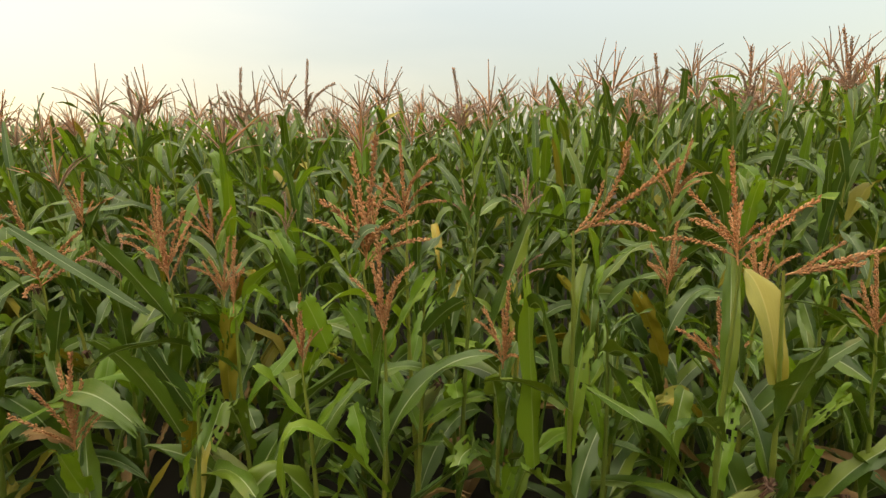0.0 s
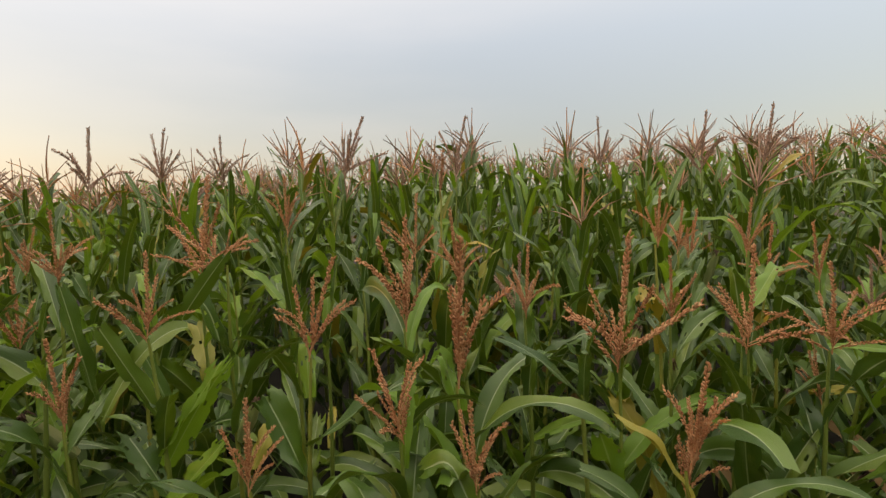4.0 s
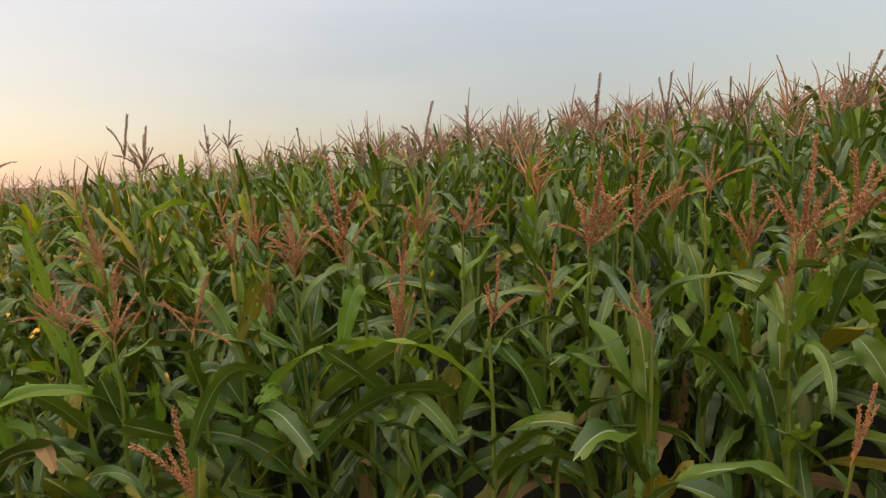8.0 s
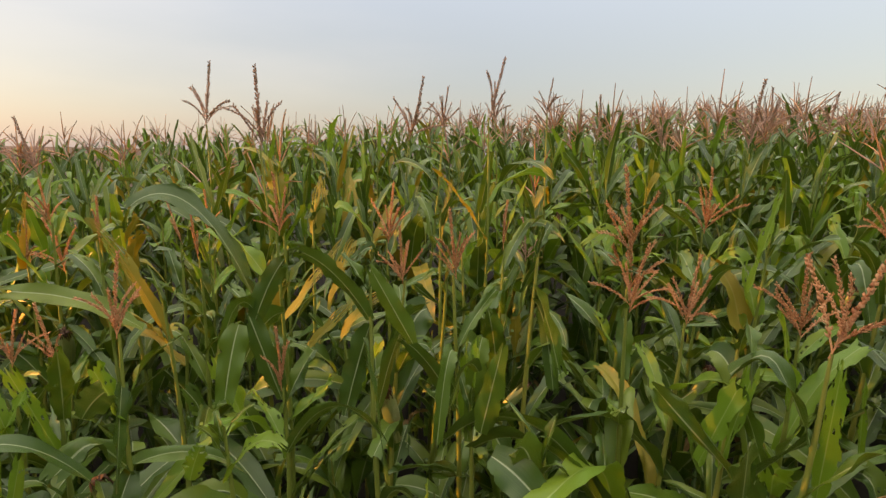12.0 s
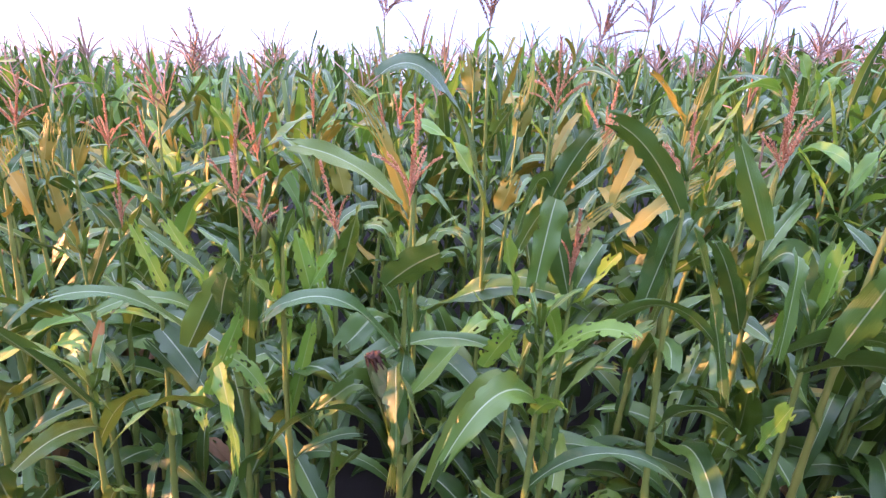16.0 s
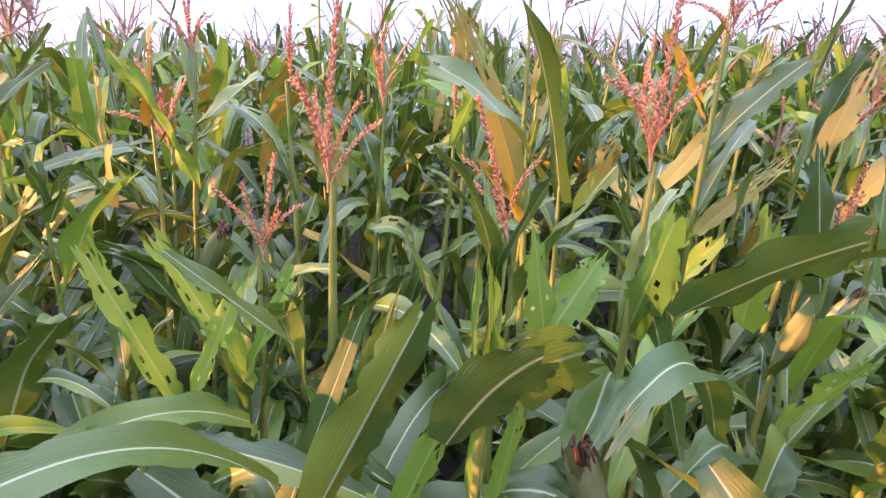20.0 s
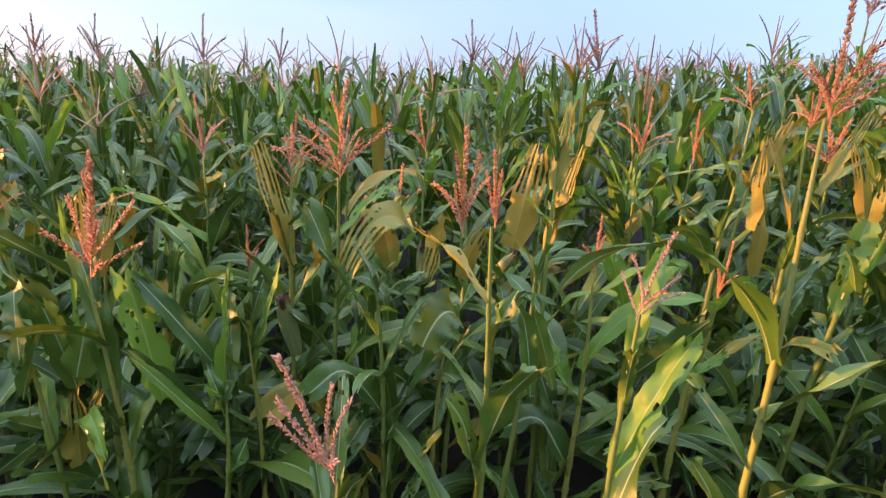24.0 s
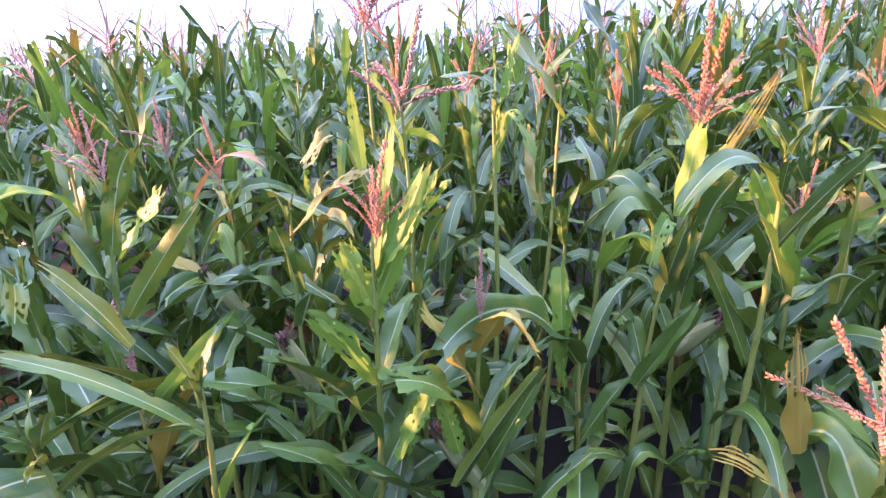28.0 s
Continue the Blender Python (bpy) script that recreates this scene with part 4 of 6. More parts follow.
blade((0.24, 1.25, 1.18), (0.17, 1.20, 1.38), arch=0.25, width=0.053, face=80, tint="green", cut=0.90)
blade((0.12, 1.60, 1.48), (0.03, 1.55, 1.65), arch=0.10, width=0.062, face=80, tint="green", cut=0.90)
blade((-0.06, 1.40, 1.23), (0.07, 1.35, 1.36), arch=0.10, width=0.053, face=60, tint="green", cut=1.00)
blade((-0.12, 1.50, 1.41), (-0.27, 1.45, 1.48), arch=0.60, width=0.044, face=50, tint="green", cut=1.00)
blade((-0.24, 1.20, 1.12), (-0.19, 1.10, 0.99), arch=0.10, width=0.062, face=85, tint="torn", cut=0.90)
blade((-0.70, 1.30, 1.02), (-0.81, 1.25, 1.29), arch=0.00, width=0.062, face=70, tint="green", cut=0.90)
blade((-0.84, 1.35, 1.33), (-1.19, 1.30, 1.62), arch=0.00, width=0.035, face=60, tint="green", cut=1.00)
blade((-0.99, 1.25, 0.97), (-1.08, 1.15, 1.07), arch=0.20, width=0.044, face=60, tint="dry", cut=1.00)
blade((-1.16, 1.35, 1.32), (-1.15, 1.30, 1.17), arch=0.10, width=0.044, face=85, tint="green", cut=1.00)
blade((-2.46, 1.20, 1.27), (-2.70, 1.15, 1.46), arch=0.10, width=0.044, face=50, tint="green", cut=0.90)
blade((-2.91, 1.15, 1.21), (-2.71, 1.10, 1.31), arch=0.25, width=0.044, face=40, tint="green", cut=0.90)
blade((-2.94, 1.30, 1.15), (-2.85, 1.25, 1.42), arch=0.00, width=0.070, face=70, tint="green", cut=1.00)
blade((-3.16, 1.60, 1.26), (-3.12, 1.60, 1.61), arch=0.00, width=0.053, face=85, tint="green", cut=0.50)
blade((-3.45, 1.10, 1.07), (-3.25, 1.05, 1.29), arch=0.00, width=0.062, face=70, tint="torn", cut=1.00)
blade((-3.45, 1.10, 1.06), (-3.25, 1.05, 1.29), arch=0.00, width=0.053, face=60, tint="torn", cut=0.90)
blade((-3.49, 1.20, 1.16), (-3.30, 1.15, 1.42), arch=0.00, width=0.070, face=75, tint="torn", cut=1.00)
blade((-3.51, 1.25, 1.12), (-3.29, 1.20, 1.42), arch=0.05, width=0.066, face=75, tint="torn", cut=0.90)
blade((-3.51, 1.25, 1.26), (-3.62, 1.20, 1.51), arch=0.00, width=0.053, face=75, tint="green", cut=1.00)
blade((-3.53, 1.35, 1.20), (-3.64, 1.30, 1.52), arch=0.10, width=0.048, face=75, tint="green", cut=0.90)
blade((-3.69, 1.50, 1.26), (-3.69, 1.50, 1.48), arch=0.00, width=0.044, face=88, tint="torn", cut=0.60)
blade((-3.71, 1.40, 1.50), (-3.70, 1.35, 1.34), arch=0.10, width=0.053, face=85, tint="green", cut=0.90)
blade((-3.90, 1.40, 1.34), (-3.71, 1.35, 1.45), arch=0.10, width=0.040, face=45, tint="green", cut=0.90)
blade((-3.97, 1.20, 1.41), (-3.95, 1.10, 1.22), arch=0.20, width=0.070, face=75, tint="green", cut=1.00)
blade((-4.00, 1.15, 1.22), (-3.98, 1.05, 1.09), arch=0.10, width=0.079, face=80, tint="green", cut=1.00)
blade((-4.06, 1.30, 1.09), (-4.06, 1.25, 1.34), arch=0.10, width=0.053, face=80, tint="green", cut=0.70)
blade((-4.06, 1.25, 1.33), (-4.02, 1.15, 1.18), arch=0.15, width=0.070, face=85, tint="green", cut=1.00)
blade((-4.26, 1.20, 1.23), (-4.23, 1.10, 1.10), arch=0.15, width=0.053, face=80, tint="green", cut=1.00)
blade((-4.58, 1.25, 1.24), (-4.54, 1.15, 1.09), arch=0.10, width=0.070, face=80, tint="green", cut=0.90)
blade((-4.80, 1.35, 1.33), (-4.64, 1.30, 1.43), arch=0.20, width=0.062, face=50, tint="green", cut=1.00)
blade((-4.82, 1.30, 1.34), (-4.85, 1.25, 1.23), arch=0.10, width=0.062, face=85, tint="green", cut=0.80)
blade((-4.90, 1.30, 1.31), (-4.91, 1.20, 1.15), arch=0.10, width=0.062, face=85, tint="green", cut=0.90)
blade((-5.08, 1.20, 1.23), (-4.91, 1.15, 1.06), arch=0.30, width=0.044, face=50, tint="green", cut=1.00)
blade((-5.17, 1.15, 0.99), (-5.19, 1.05, 0.89), arch=0.10, width=0.070, face=85, tint="green", cut=0.90)
blade((-5.63, 1.20, 0.89), (-5.36, 1.10, 1.02), arch=0.30, width=0.053, face=45, tint="green", cut=0.90)
blade((-5.86, 1.30, 1.09), (-5.67, 1.20, 0.98), arch=0.20, width=0.053, face=55, tint="green", cut=1.00)
blade((-6.20, 1.50, 0.97), (-6.23, 1.50, 1.17), arch=0.00, width=0.062, face=85, tint="green", cut=0.60)
blade((-6.63, 1.35, 0.91), (-6.62, 1.35, 1.14), arch=0.00, width=0.053, face=85, tint="torn", cut=0.80)
blade((-6.64, 1.35, 0.90), (-6.63, 1.35, 1.14), arch=0.00, width=0.053, face=85, tint="torn", cut=0.80)
blade((-6.75, 1.40, 0.95), (-6.78, 1.40, 1.18), arch=0.00, width=0.031, face=85, tint="torn", cut=0.80)
blade((-7.01, 1.20, 0.96), (-6.81, 1.15, 1.01), arch=0.15, width=0.026, face=40, tint="dry", cut=0.90)
blade((-7.05, 1.50, 1.36), (-7.04, 1.45, 1.64), arch=0.00, width=0.053, face=80, tint="torn", cut=1.00)
blade((-7.14, 1.40, 1.17), (-7.12, 1.30, 0.99), arch=0.10, width=0.062, face=75, tint="green", cut=1.00)
blade((-7.14, 1.35, 0.95), (-7.13, 1.35, 1.26), arch=0.00, width=0.053, face=88, tint="torn", cut=0.60)
blade((-7.60, 1.55, 1.38), (-7.56, 1.45, 1.18), arch=0.10, width=0.062, face=80, tint="green", cut=1.00)
blade((-7.63, 1.60, 1.34), (-7.55, 1.50, 1.09), arch=0.25, width=0.048, face=70, tint="green", cut=1.00)
blade((-7.65, 1.30, 0.99), (-7.73, 1.25, 1.13), arch=0.30, width=0.079, face=70, tint="green", cut=0.80)
blade((-7.74, 1.50, 1.27), (-7.78, 1.45, 1.03), arch=0.15, width=0.053, face=80, tint="green", cut=1.00)
blade((-7.74, 2.20, 1.36), (-7.71, 2.20, 1.62), arch=0.00, width=0.044, face=90, tint="yellow", cut=0.80)
blade((-7.76, 1.40, 1.08), (-7.73, 1.35, 1.32), arch=0.00, width=0.062, face=80, tint="green", cut=0.90)
blade((-7.76, 1.30, 1.09), (-7.64, 1.20, 0.98), arch=0.10, width=0.088, face=65, tint="green", cut=0.90)
blade((-7.77, 1.40, 1.23), (-7.84, 1.35, 1.17), arch=0.50, width=0.035, face=60, tint="green", cut=0.90)
blade((-7.77, 1.45, 1.01), (-7.48, 1.25, 0.90), arch=0.30, width=0.079, face=50, tint="green", cut=1.00)
blade((-7.81, 1.45, 1.06), (-7.76, 1.45, 1.30), arch=0.00, width=0.057, face=85, tint="torn", cut=0.60)
blade((-7.81, 1.50, 1.24), (-7.86, 1.40, 1.04), arch=0.30, width=0.044, face=70, tint="green", cut=1.00)
blade((-7.86, 1.75, 1.26), (-7.99, 1.65, 1.00), arch=0.25, width=0.079, face=70, tint="green", cut=1.00)
blade((-7.91, 1.45, 1.28), (-8.01, 1.45, 1.47), arch=0.00, width=0.050, face=80, tint="green", cut=0.90)
blade((-8.01, 1.60, 1.29), (-8.20, 1.60, 1.47), arch=0.15, width=0.058, face=60, tint="green", cut=1.00)
blade((-8.02, 1.50, 1.28), (-7.97, 1.35, 0.98), arch=0.10, width=0.040, face=80, tint="green", cut=1.00)
blade((-8.05, 1.60, 1.28), (-8.07, 1.55, 1.05), arch=0.05, width=0.072, face=85, tint="green", cut=0.80)
blade((-8.08, 1.65, 1.22), (-7.96, 1.60, 1.36), arch=0.10, width=0.053, face=70, tint="yellow", cut=0.90)
blade((-8.11, 1.70, 1.28), (-8.04, 1.70, 1.48), arch=0.10, width=0.053, face=75, tint="yellow", cut=0.90)
blade((-8.19, 1.85, 1.12), (-8.02, 1.80, 1.31), arch=0.00, width=0.044, face=75, tint="yellow", cut=0.90)
blade((-8.20, 1.50, 1.00), (-7.97, 1.40, 1.07), arch=0.40, width=0.044, face=50, tint="green", cut=0.90)
blade((-8.23, 1.70, 1.28), (-8.33, 1.65, 1.15), arch=0.20, width=0.070, face=75, tint="green", cut=0.90)
blade((-8.27, 1.90, 1.18), (-8.07, 1.85, 1.46), arch=0.00, width=0.044, face=75, tint="yellow", cut=0.90)
blade((-8.28, 1.60, 1.32), (-8.35, 1.55, 1.22), arch=0.50, width=0.044, face=60, tint="green", cut=0.90)
blade((-8.28, 1.60, 1.29), (-8.20, 1.60, 1.45), arch=0.10, width=0.058, face=70, tint="green", cut=1.00)
blade((-8.29, 1.50, 1.32), (-8.32, 1.45, 1.14), arch=0.10, width=0.061, face=85, tint="green", cut=0.80)
blade((-8.31, 1.40, 1.01), (-8.16, 1.30, 1.13), arch=0.25, width=0.050, face=50, tint="torn", cut=0.90)
blade((-8.35, 1.40, 0.95), (-8.48, 1.25, 0.90), arch=0.30, width=0.065, face=60, tint="green", cut=0.90)
blade((-8.36, 1.40, 0.91), (-8.26, 1.30, 0.98), arch=0.25, width=0.043, face=50, tint="torn", cut=0.90)
blade((-8.37, 2.08, 1.14), (-8.70, 1.94, 1.52), arch=0.36, width=0.1, face=60, tint="green", cut=0.90)
blade((-8.40, 1.45, 0.98), (-8.35, 1.40, 1.10), arch=0.05, width=0.050, face=50, tint="torn", cut=0.90)
blade((-8.51, 1.55, 1.17), (-8.55, 1.45, 0.96), arch=0.05, width=0.050, face=85, tint="green", cut=1.00)
blade((-8.57, 1.40, 1.00), (-8.55, 1.25, 0.89), arch=0.05, width=0.061, face=85, tint="green", cut=0.80)
blade((-8.57, 1.40, 1.03), (-8.79, 1.30, 1.12), arch=0.30, width=0.043, face=40, tint="green", cut=0.90)
blade((-8.58, 1.85, 1.16), (-8.76, 1.85, 1.51), arch=0.10, width=0.050, face=75, tint="yellow", cut=0.95)
blade((-8.60, 1.45, 1.14), (-8.49, 1.35, 1.25), arch=0.05, width=0.065, face=60, tint="green", cut=1.00)
blade((-8.60, 1.75, 1.23), (-8.85, 1.60, 1.37), arch=0.12, width=0.058, face=70, tint="green", cut=1.00)
blade((-8.74, 1.45, 1.11), (-8.77, 1.45, 1.24), arch=0.00, width=0.036, face=90, tint="torn", cut=0.80)
blade((-8.76, 1.45, 1.10), (-8.69, 1.45, 1.22), arch=0.00, width=0.047, face=70, tint="torn", cut=0.90)
blade((-8.80, 1.45, 1.10), (-8.81, 1.45, 1.24), arch=0.00, width=0.050, face=90, tint="torn", cut=0.90)
blade((-8.81, 1.45, 1.03), (-8.80, 1.45, 1.24), arch=0.00, width=0.040, face=90, tint="torn", cut=0.90)
blade((-8.81, 1.40, 1.06), (-8.80, 1.30, 1.20), arch=0.05, width=0.061, face=60, tint="green", cut=0.80)
blade((-8.87, 1.35, 1.11), (-8.83, 1.30, 1.20), arch=0.10, width=0.050, face=60, tint="green", cut=0.70)
blade((-8.88, 1.35, 1.01), (-8.81, 1.25, 0.88), arch=0.10, width=0.043, face=85, tint="torn", cut=0.90)
blade((-8.93, 1.40, 0.91), (-8.85, 1.40, 1.10), arch=0.00, width=0.036, face=80, tint="torn", cut=0.70)
blade((-8.93, 1.40, 0.88), (-9.00, 1.20, 0.92), arch=0.25, width=0.043, face=40, tint="green", cut=0.90)
blade((-8.96, 1.40, 1.01), (-8.87, 1.40, 1.20), arch=0.00, width=0.058, face=70, tint="green", cut=0.90)
blade((-8.97, 1.50, 1.12), (-9.06, 1.45, 1.23), arch=0.00, width=0.029, face=50, tint="green", cut=1.00)
blade((-8.98, 1.45, 1.01), (-9.14, 1.30, 1.13), arch=0.20, width=0.036, face=40, tint="green", cut=1.00)
blade((-9.00, 1.50, 0.87), (-8.90, 1.50, 1.16), arch=0.00, width=0.036, face=70, tint="green", cut=0.80)
blade((-9.03, 1.50, 1.02), (-9.27, 1.50, 1.00), arch=0.10, width=0.029, face=30, tint="green", cut=1.00)
blade((-9.06, 1.50, 1.03), (-8.90, 1.45, 0.98), arch=0.05, width=0.036, face=40, tint="green", cut=1.00)
blade((-9.06, 1.55, 1.04), (-9.01, 1.55, 1.17), arch=0.00, width=0.029, face=80, tint="torn", cut=0.70)
blade((-9.07, 1.55, 1.03), (-9.14, 1.55, 1.21), arch=0.00, width=0.029, face=80, tint="torn", cut=0.70)
blade((-9.13, 1.60, 0.94), (-8.97, 1.50, 0.82), arch=0.05, width=0.058, face=60, tint="green", cut=0.90)
blade((-9.15, 1.40, 0.82), (-9.14, 1.20, 0.89), arch=0.10, width=0.050, face=50, tint="green", cut=1.00)
blade((-9.16, 1.40, 0.86), (-9.37, 1.30, 1.15), arch=0.10, width=0.043, face=60, tint="green", cut=0.90)
blade((-9.18, 1.50, 1.00), (-9.08, 1.45, 1.07), arch=0.10, width=0.043, face=50, tint="green", cut=0.80)
blade((-9.19, 1.50, 1.00), (-9.19, 1.45, 0.93), arch=0.00, width=0.022, face=85, tint="dry", cut=0.95)
blade((-9.36, 1.70, 0.97), (-9.25, 1.65, 1.16), arch=0.00, width=0.036, face=70, tint="green", cut=0.80)
blade((-9.48, 1.55, 1.10), (-9.56, 1.50, 1.04), arch=0.05, width=0.022, face=40, tint="dry", cut=0.90)
blade((-9.61, 1.80, 1.12), (-9.54, 1.75, 1.19), arch=0.00, width=0.036, face=60, tint="yellow", cut=0.90)
blade((-9.76, 1.90, 1.08), (-9.86, 1.90, 1.30), arch=0.10, width=0.036, face=70, tint="yellow", cut=0.95)
blade((-9.78, 2.20, 0.87), (-9.84, 2.20, 1.28), arch=0.00, width=0.079, face=90, tint="yellow", cut=0.90)
blade((-10.26, 1.95, 0.61), (-10.10, 1.85, 0.87), arch=0.00, width=0.070, face=70, tint="green", cut=1.00)
blade((-10.38, 2.40, 0.85), (-10.31, 2.40, 1.22), arch=0.00, width=0.070, face=90, tint="yellow", cut=0.90)
blade((-10.50, 2.00, 0.80), (-10.43, 1.95, 0.59), arch=0.05, width=0.053, face=85, tint="green", cut=1.00)
blade((-10.68, 2.25, 0.77), (-10.61, 2.20, 0.98), arch=0.10, width=0.070, face=80, tint="yellow", cut=0.90)
blade((-10.72, 2.10, 0.56), (-10.51, 2.00, 0.80), arch=0.15, width=0.053, face=50, tint="green", cut=0.90)
blade((-10.89, 2.20, 0.82), (-10.95, 2.15, 0.99), arch=0.20, width=0.079, face=80, tint="yellow", cut=0.60)
blade((-11.24, 2.30, 0.78), (-11.32, 2.30, 1.16), arch=0.00, width=0.070, face=88, tint="yellow", cut=0.70)
blade((-11.28, 1.90, 0.42), (-11.45, 1.80, 0.72), arch=0.00, width=0.044, face=60, tint="green", cut=0.90)
blade((-11.28, 2.10, 0.50), (-11.19, 2.10, 0.87), arch=0.00, width=0.048, face=80, tint="torn", cut=0.90)
blade((-11.32, 2.10, 0.49), (-11.51, 2.00, 0.84), arch=-0.10, width=0.035, face=60, tint="green", cut=1.00)
blade((-11.57, 1.80, 0.53), (-11.42, 1.65, 0.48), arch=0.10, width=0.062, face=70, tint="green", cut=1.00)
blade((-11.68, 2.15, 0.76), (-11.66, 2.15, 1.02), arch=0.00, width=0.053, face=90, tint="yellow", cut=0.80)
blade((-11.72, 2.00, 0.32), (-11.64, 2.00, 0.52), arch=0.00, width=0.053, face=90, tint="yellow", cut=0.80)
blade((-11.72, 2.00, 0.49), (-11.75, 1.95, 0.78), arch=0.05, width=0.070, face=85, tint="green", cut=0.60)
blade((-11.74, 1.95, 0.69), (-11.74, 1.85, 0.54), arch=0.10, width=0.079, face=85, tint="green", cut=0.70)
blade((-11.76, 2.00, 0.51), (-12.07, 1.90, 0.66), arch=0.15, width=0.053, face=40, tint="green", cut=1.00)
blade((-11.80, 2.25, 0.74), (-11.79, 2.25, 1.00), arch=0.00, width=0.062, face=90, tint="yellow", cut=0.60)
blade((-11.81, 2.15, 0.41), (-11.81, 2.15, 1.01), arch=0.00, width=0.053, face=90, tint="torn", cut=0.90)
blade((-11.98, 1.85, 0.67), (-12.01, 1.75, 0.54), arch=0.05, width=0.079, face=85, tint="green", cut=0.70)
blade((-12.23, 2.10, 0.53), (-11.98, 2.00, 0.69), arch=0.20, width=0.044, face=45, tint="torn", cut=0.90)
blade((-12.23, 2.10, 0.53), (-11.98, 2.00, 0.66), arch=0.15, width=0.044, face=40, tint="torn", cut=0.90)
blade((-12.41, 1.75, 0.25), (-12.47, 1.75, 0.54), arch=0.00, width=0.066, face=90, tint="yellow", cut=0.80)
blade((-12.45, 1.70, 0.16), (-12.69, 1.60, 0.38), arch=0.10, width=0.053, face=60, tint="yellow", cut=0.90)
blade((-12.46, 2.15, 0.44), (-12.31, 2.10, 0.69), arch=0.00, width=0.044, face=60, tint="green", cut=0.90)
blade((-12.47, 2.20, 0.63), (-12.31, 2.15, 0.99), arch=0.00, width=0.053, face=80, tint="yellow", cut=0.95)
blade((-12.47, 2.10, 0.56), (-12.37, 2.00, 0.29), arch=0.05, width=0.048, face=80, tint="green", cut=1.00)
blade((-12.48, 2.25, 0.68), (-12.44, 2.25, 0.90), arch=0.00, width=0.044, face=85, tint="green", cut=0.90)
blade((-12.49, 2.15, 0.44), (-12.83, 1.95, 0.62), arch=0.35, width=0.062, face=45, tint="green", cut=1.00)
blade((-12.58, 2.05, 0.45), (-12.56, 2.00, 0.67), arch=0.00, width=0.053, face=75, tint="green", cut=0.80)
blade((-12.59, 2.00, 0.65), (-12.66, 1.95, 0.57), arch=0.30, width=0.048, face=70, tint="torn", cut=0.80)
blade((-12.64, 2.00, 0.25), (-12.53, 1.95, 0.50), arch=0.00, width=0.062, face=70, tint="green", cut=0.90)
blade((-12.81, 2.10, 0.54), (-12.81, 2.05, 0.20), arch=0.03, width=0.057, face=85, tint="torn", cut=0.90)
blade((-12.96, 2.30, 0.80), (-12.91, 2.30, 1.10), arch=0.00, width=0.044, face=88, tint="torn", cut=0.60)
blade((-13.00, 2.30, 0.82), (-12.97, 2.30, 1.08), arch=0.00, width=0.040, face=90, tint="torn", cut=0.80)
blade((-13.08, 1.85, 0.11), (-12.91, 1.80, 0.42), arch=0.00, width=0.062, face=70, tint="green", cut=0.90)
blade((-13.11, 1.85, 0.35), (-13.10, 1.80, 0.23), arch=0.05, width=0.044, face=85, tint="torn", cut=0.80)
blade((-13.15, 1.85, 0.33), (-13.20, 1.80, 0.22), arch=0.05, width=0.053, face=85, tint="torn", cut=0.80)
blade((-13.21, 1.90, 0.53), (-13.13, 1.85, 0.83), arch=0.00, width=0.053, face=90, tint="torn", cut=0.90)
blade((-13.22, 2.15, 0.50), (-13.13, 2.12, 0.80), arch=0.00, width=0.06, face=75, tint="green", cut=0.90)
blade((-13.22, 1.90, 0.57), (-13.20, 1.90, 0.90), arch=0.00, width=0.044, face=90, tint="torn", cut=0.90)
blade((-13.23, 2.20, 0.79), (-13.28, 2.20, 1.03), arch=0.00, width=0.044, face=80, tint="torn", cut=0.90)
blade((-13.25, 1.90, 0.52), (-13.31, 1.85, 0.68), arch=0.00, width=0.053, face=80, tint="torn", cut=0.90)
blade((-13.29, 1.85, 0.35), (-13.38, 1.80, 0.55), arch=0.15, width=0.053, face=60, tint="torn", cut=0.90)
blade((-13.31, 2.20, 0.77), (-13.33, 2.20, 0.98), arch=0.00, width=0.044, face=90, tint="torn", cut=0.80)
blade((-13.65, 1.95, 0.16), (-13.93, 1.75, 0.48), arch=0.15, width=0.053, face=40, tint="green", cut=1.00)
blade((-13.70, 2.10, 0.71), (-13.48, 2.00, 0.80), arch=0.25, width=0.026, face=40, tint="dry", cut=0.90)
blade((-13.89, 2.00, 0.38), (-13.99, 1.95, 0.60), arch=0.00, width=0.053, face=65, tint="green", cut=0.90)

blade((-0.77, 1.35, 1.30), (-0.94, 1.30, 1.57), arch=0.05, width=0.071, face=65, tint="green", cut=0.90)
blade((-0.76, 1.30, 0.99), (-0.92, 1.20, 1.32), arch=0.15, width=0.075, face=60, tint="green", cut=1.00)
blade((0.24, 1.20, 0.93), (0.21, 1.20, 1.52), arch=0.00, width=0.087, face=80, tint="bright", cut=0.80)
blade((0.22, 1.20, 1.38), (0.27, 1.10, 1.20), arch=0.40, width=0.058, face=70, tint="green", cut=0.90)
blade((-1.31, 1.25, 1.12), (-1.31, 1.15, 0.93), arch=0.10, width=0.072, face=80, tint="green", cut=0.80)
blade((-0.65, 1.20, 1.03), (-0.67, 1.12, 0.92), arch=0.10, width=0.063, face=80, tint="bright", cut=0.70)
blade((-0.19, 1.25, 1.31), (-0.18, 1.20, 1.12), arch=0.10, width=0.053, face=80, tint="green", cut=0.80)
blade((-0.17, 1.20, 1.17), (-0.15, 1.10, 1.00), arch=0.20, width=0.058, face=75, tint="green", cut=0.90)
blade((0.04, 1.20, 0.84), (0.08, 1.15, 1.08), arch=0.00, width=0.099, face=75, tint="green", cut=0.70)
blade((0.43, 1.25, 1.21), (0.52, 1.15, 1.15), arch=0.30, width=0.072, face=60, tint="green", cut=1.00)
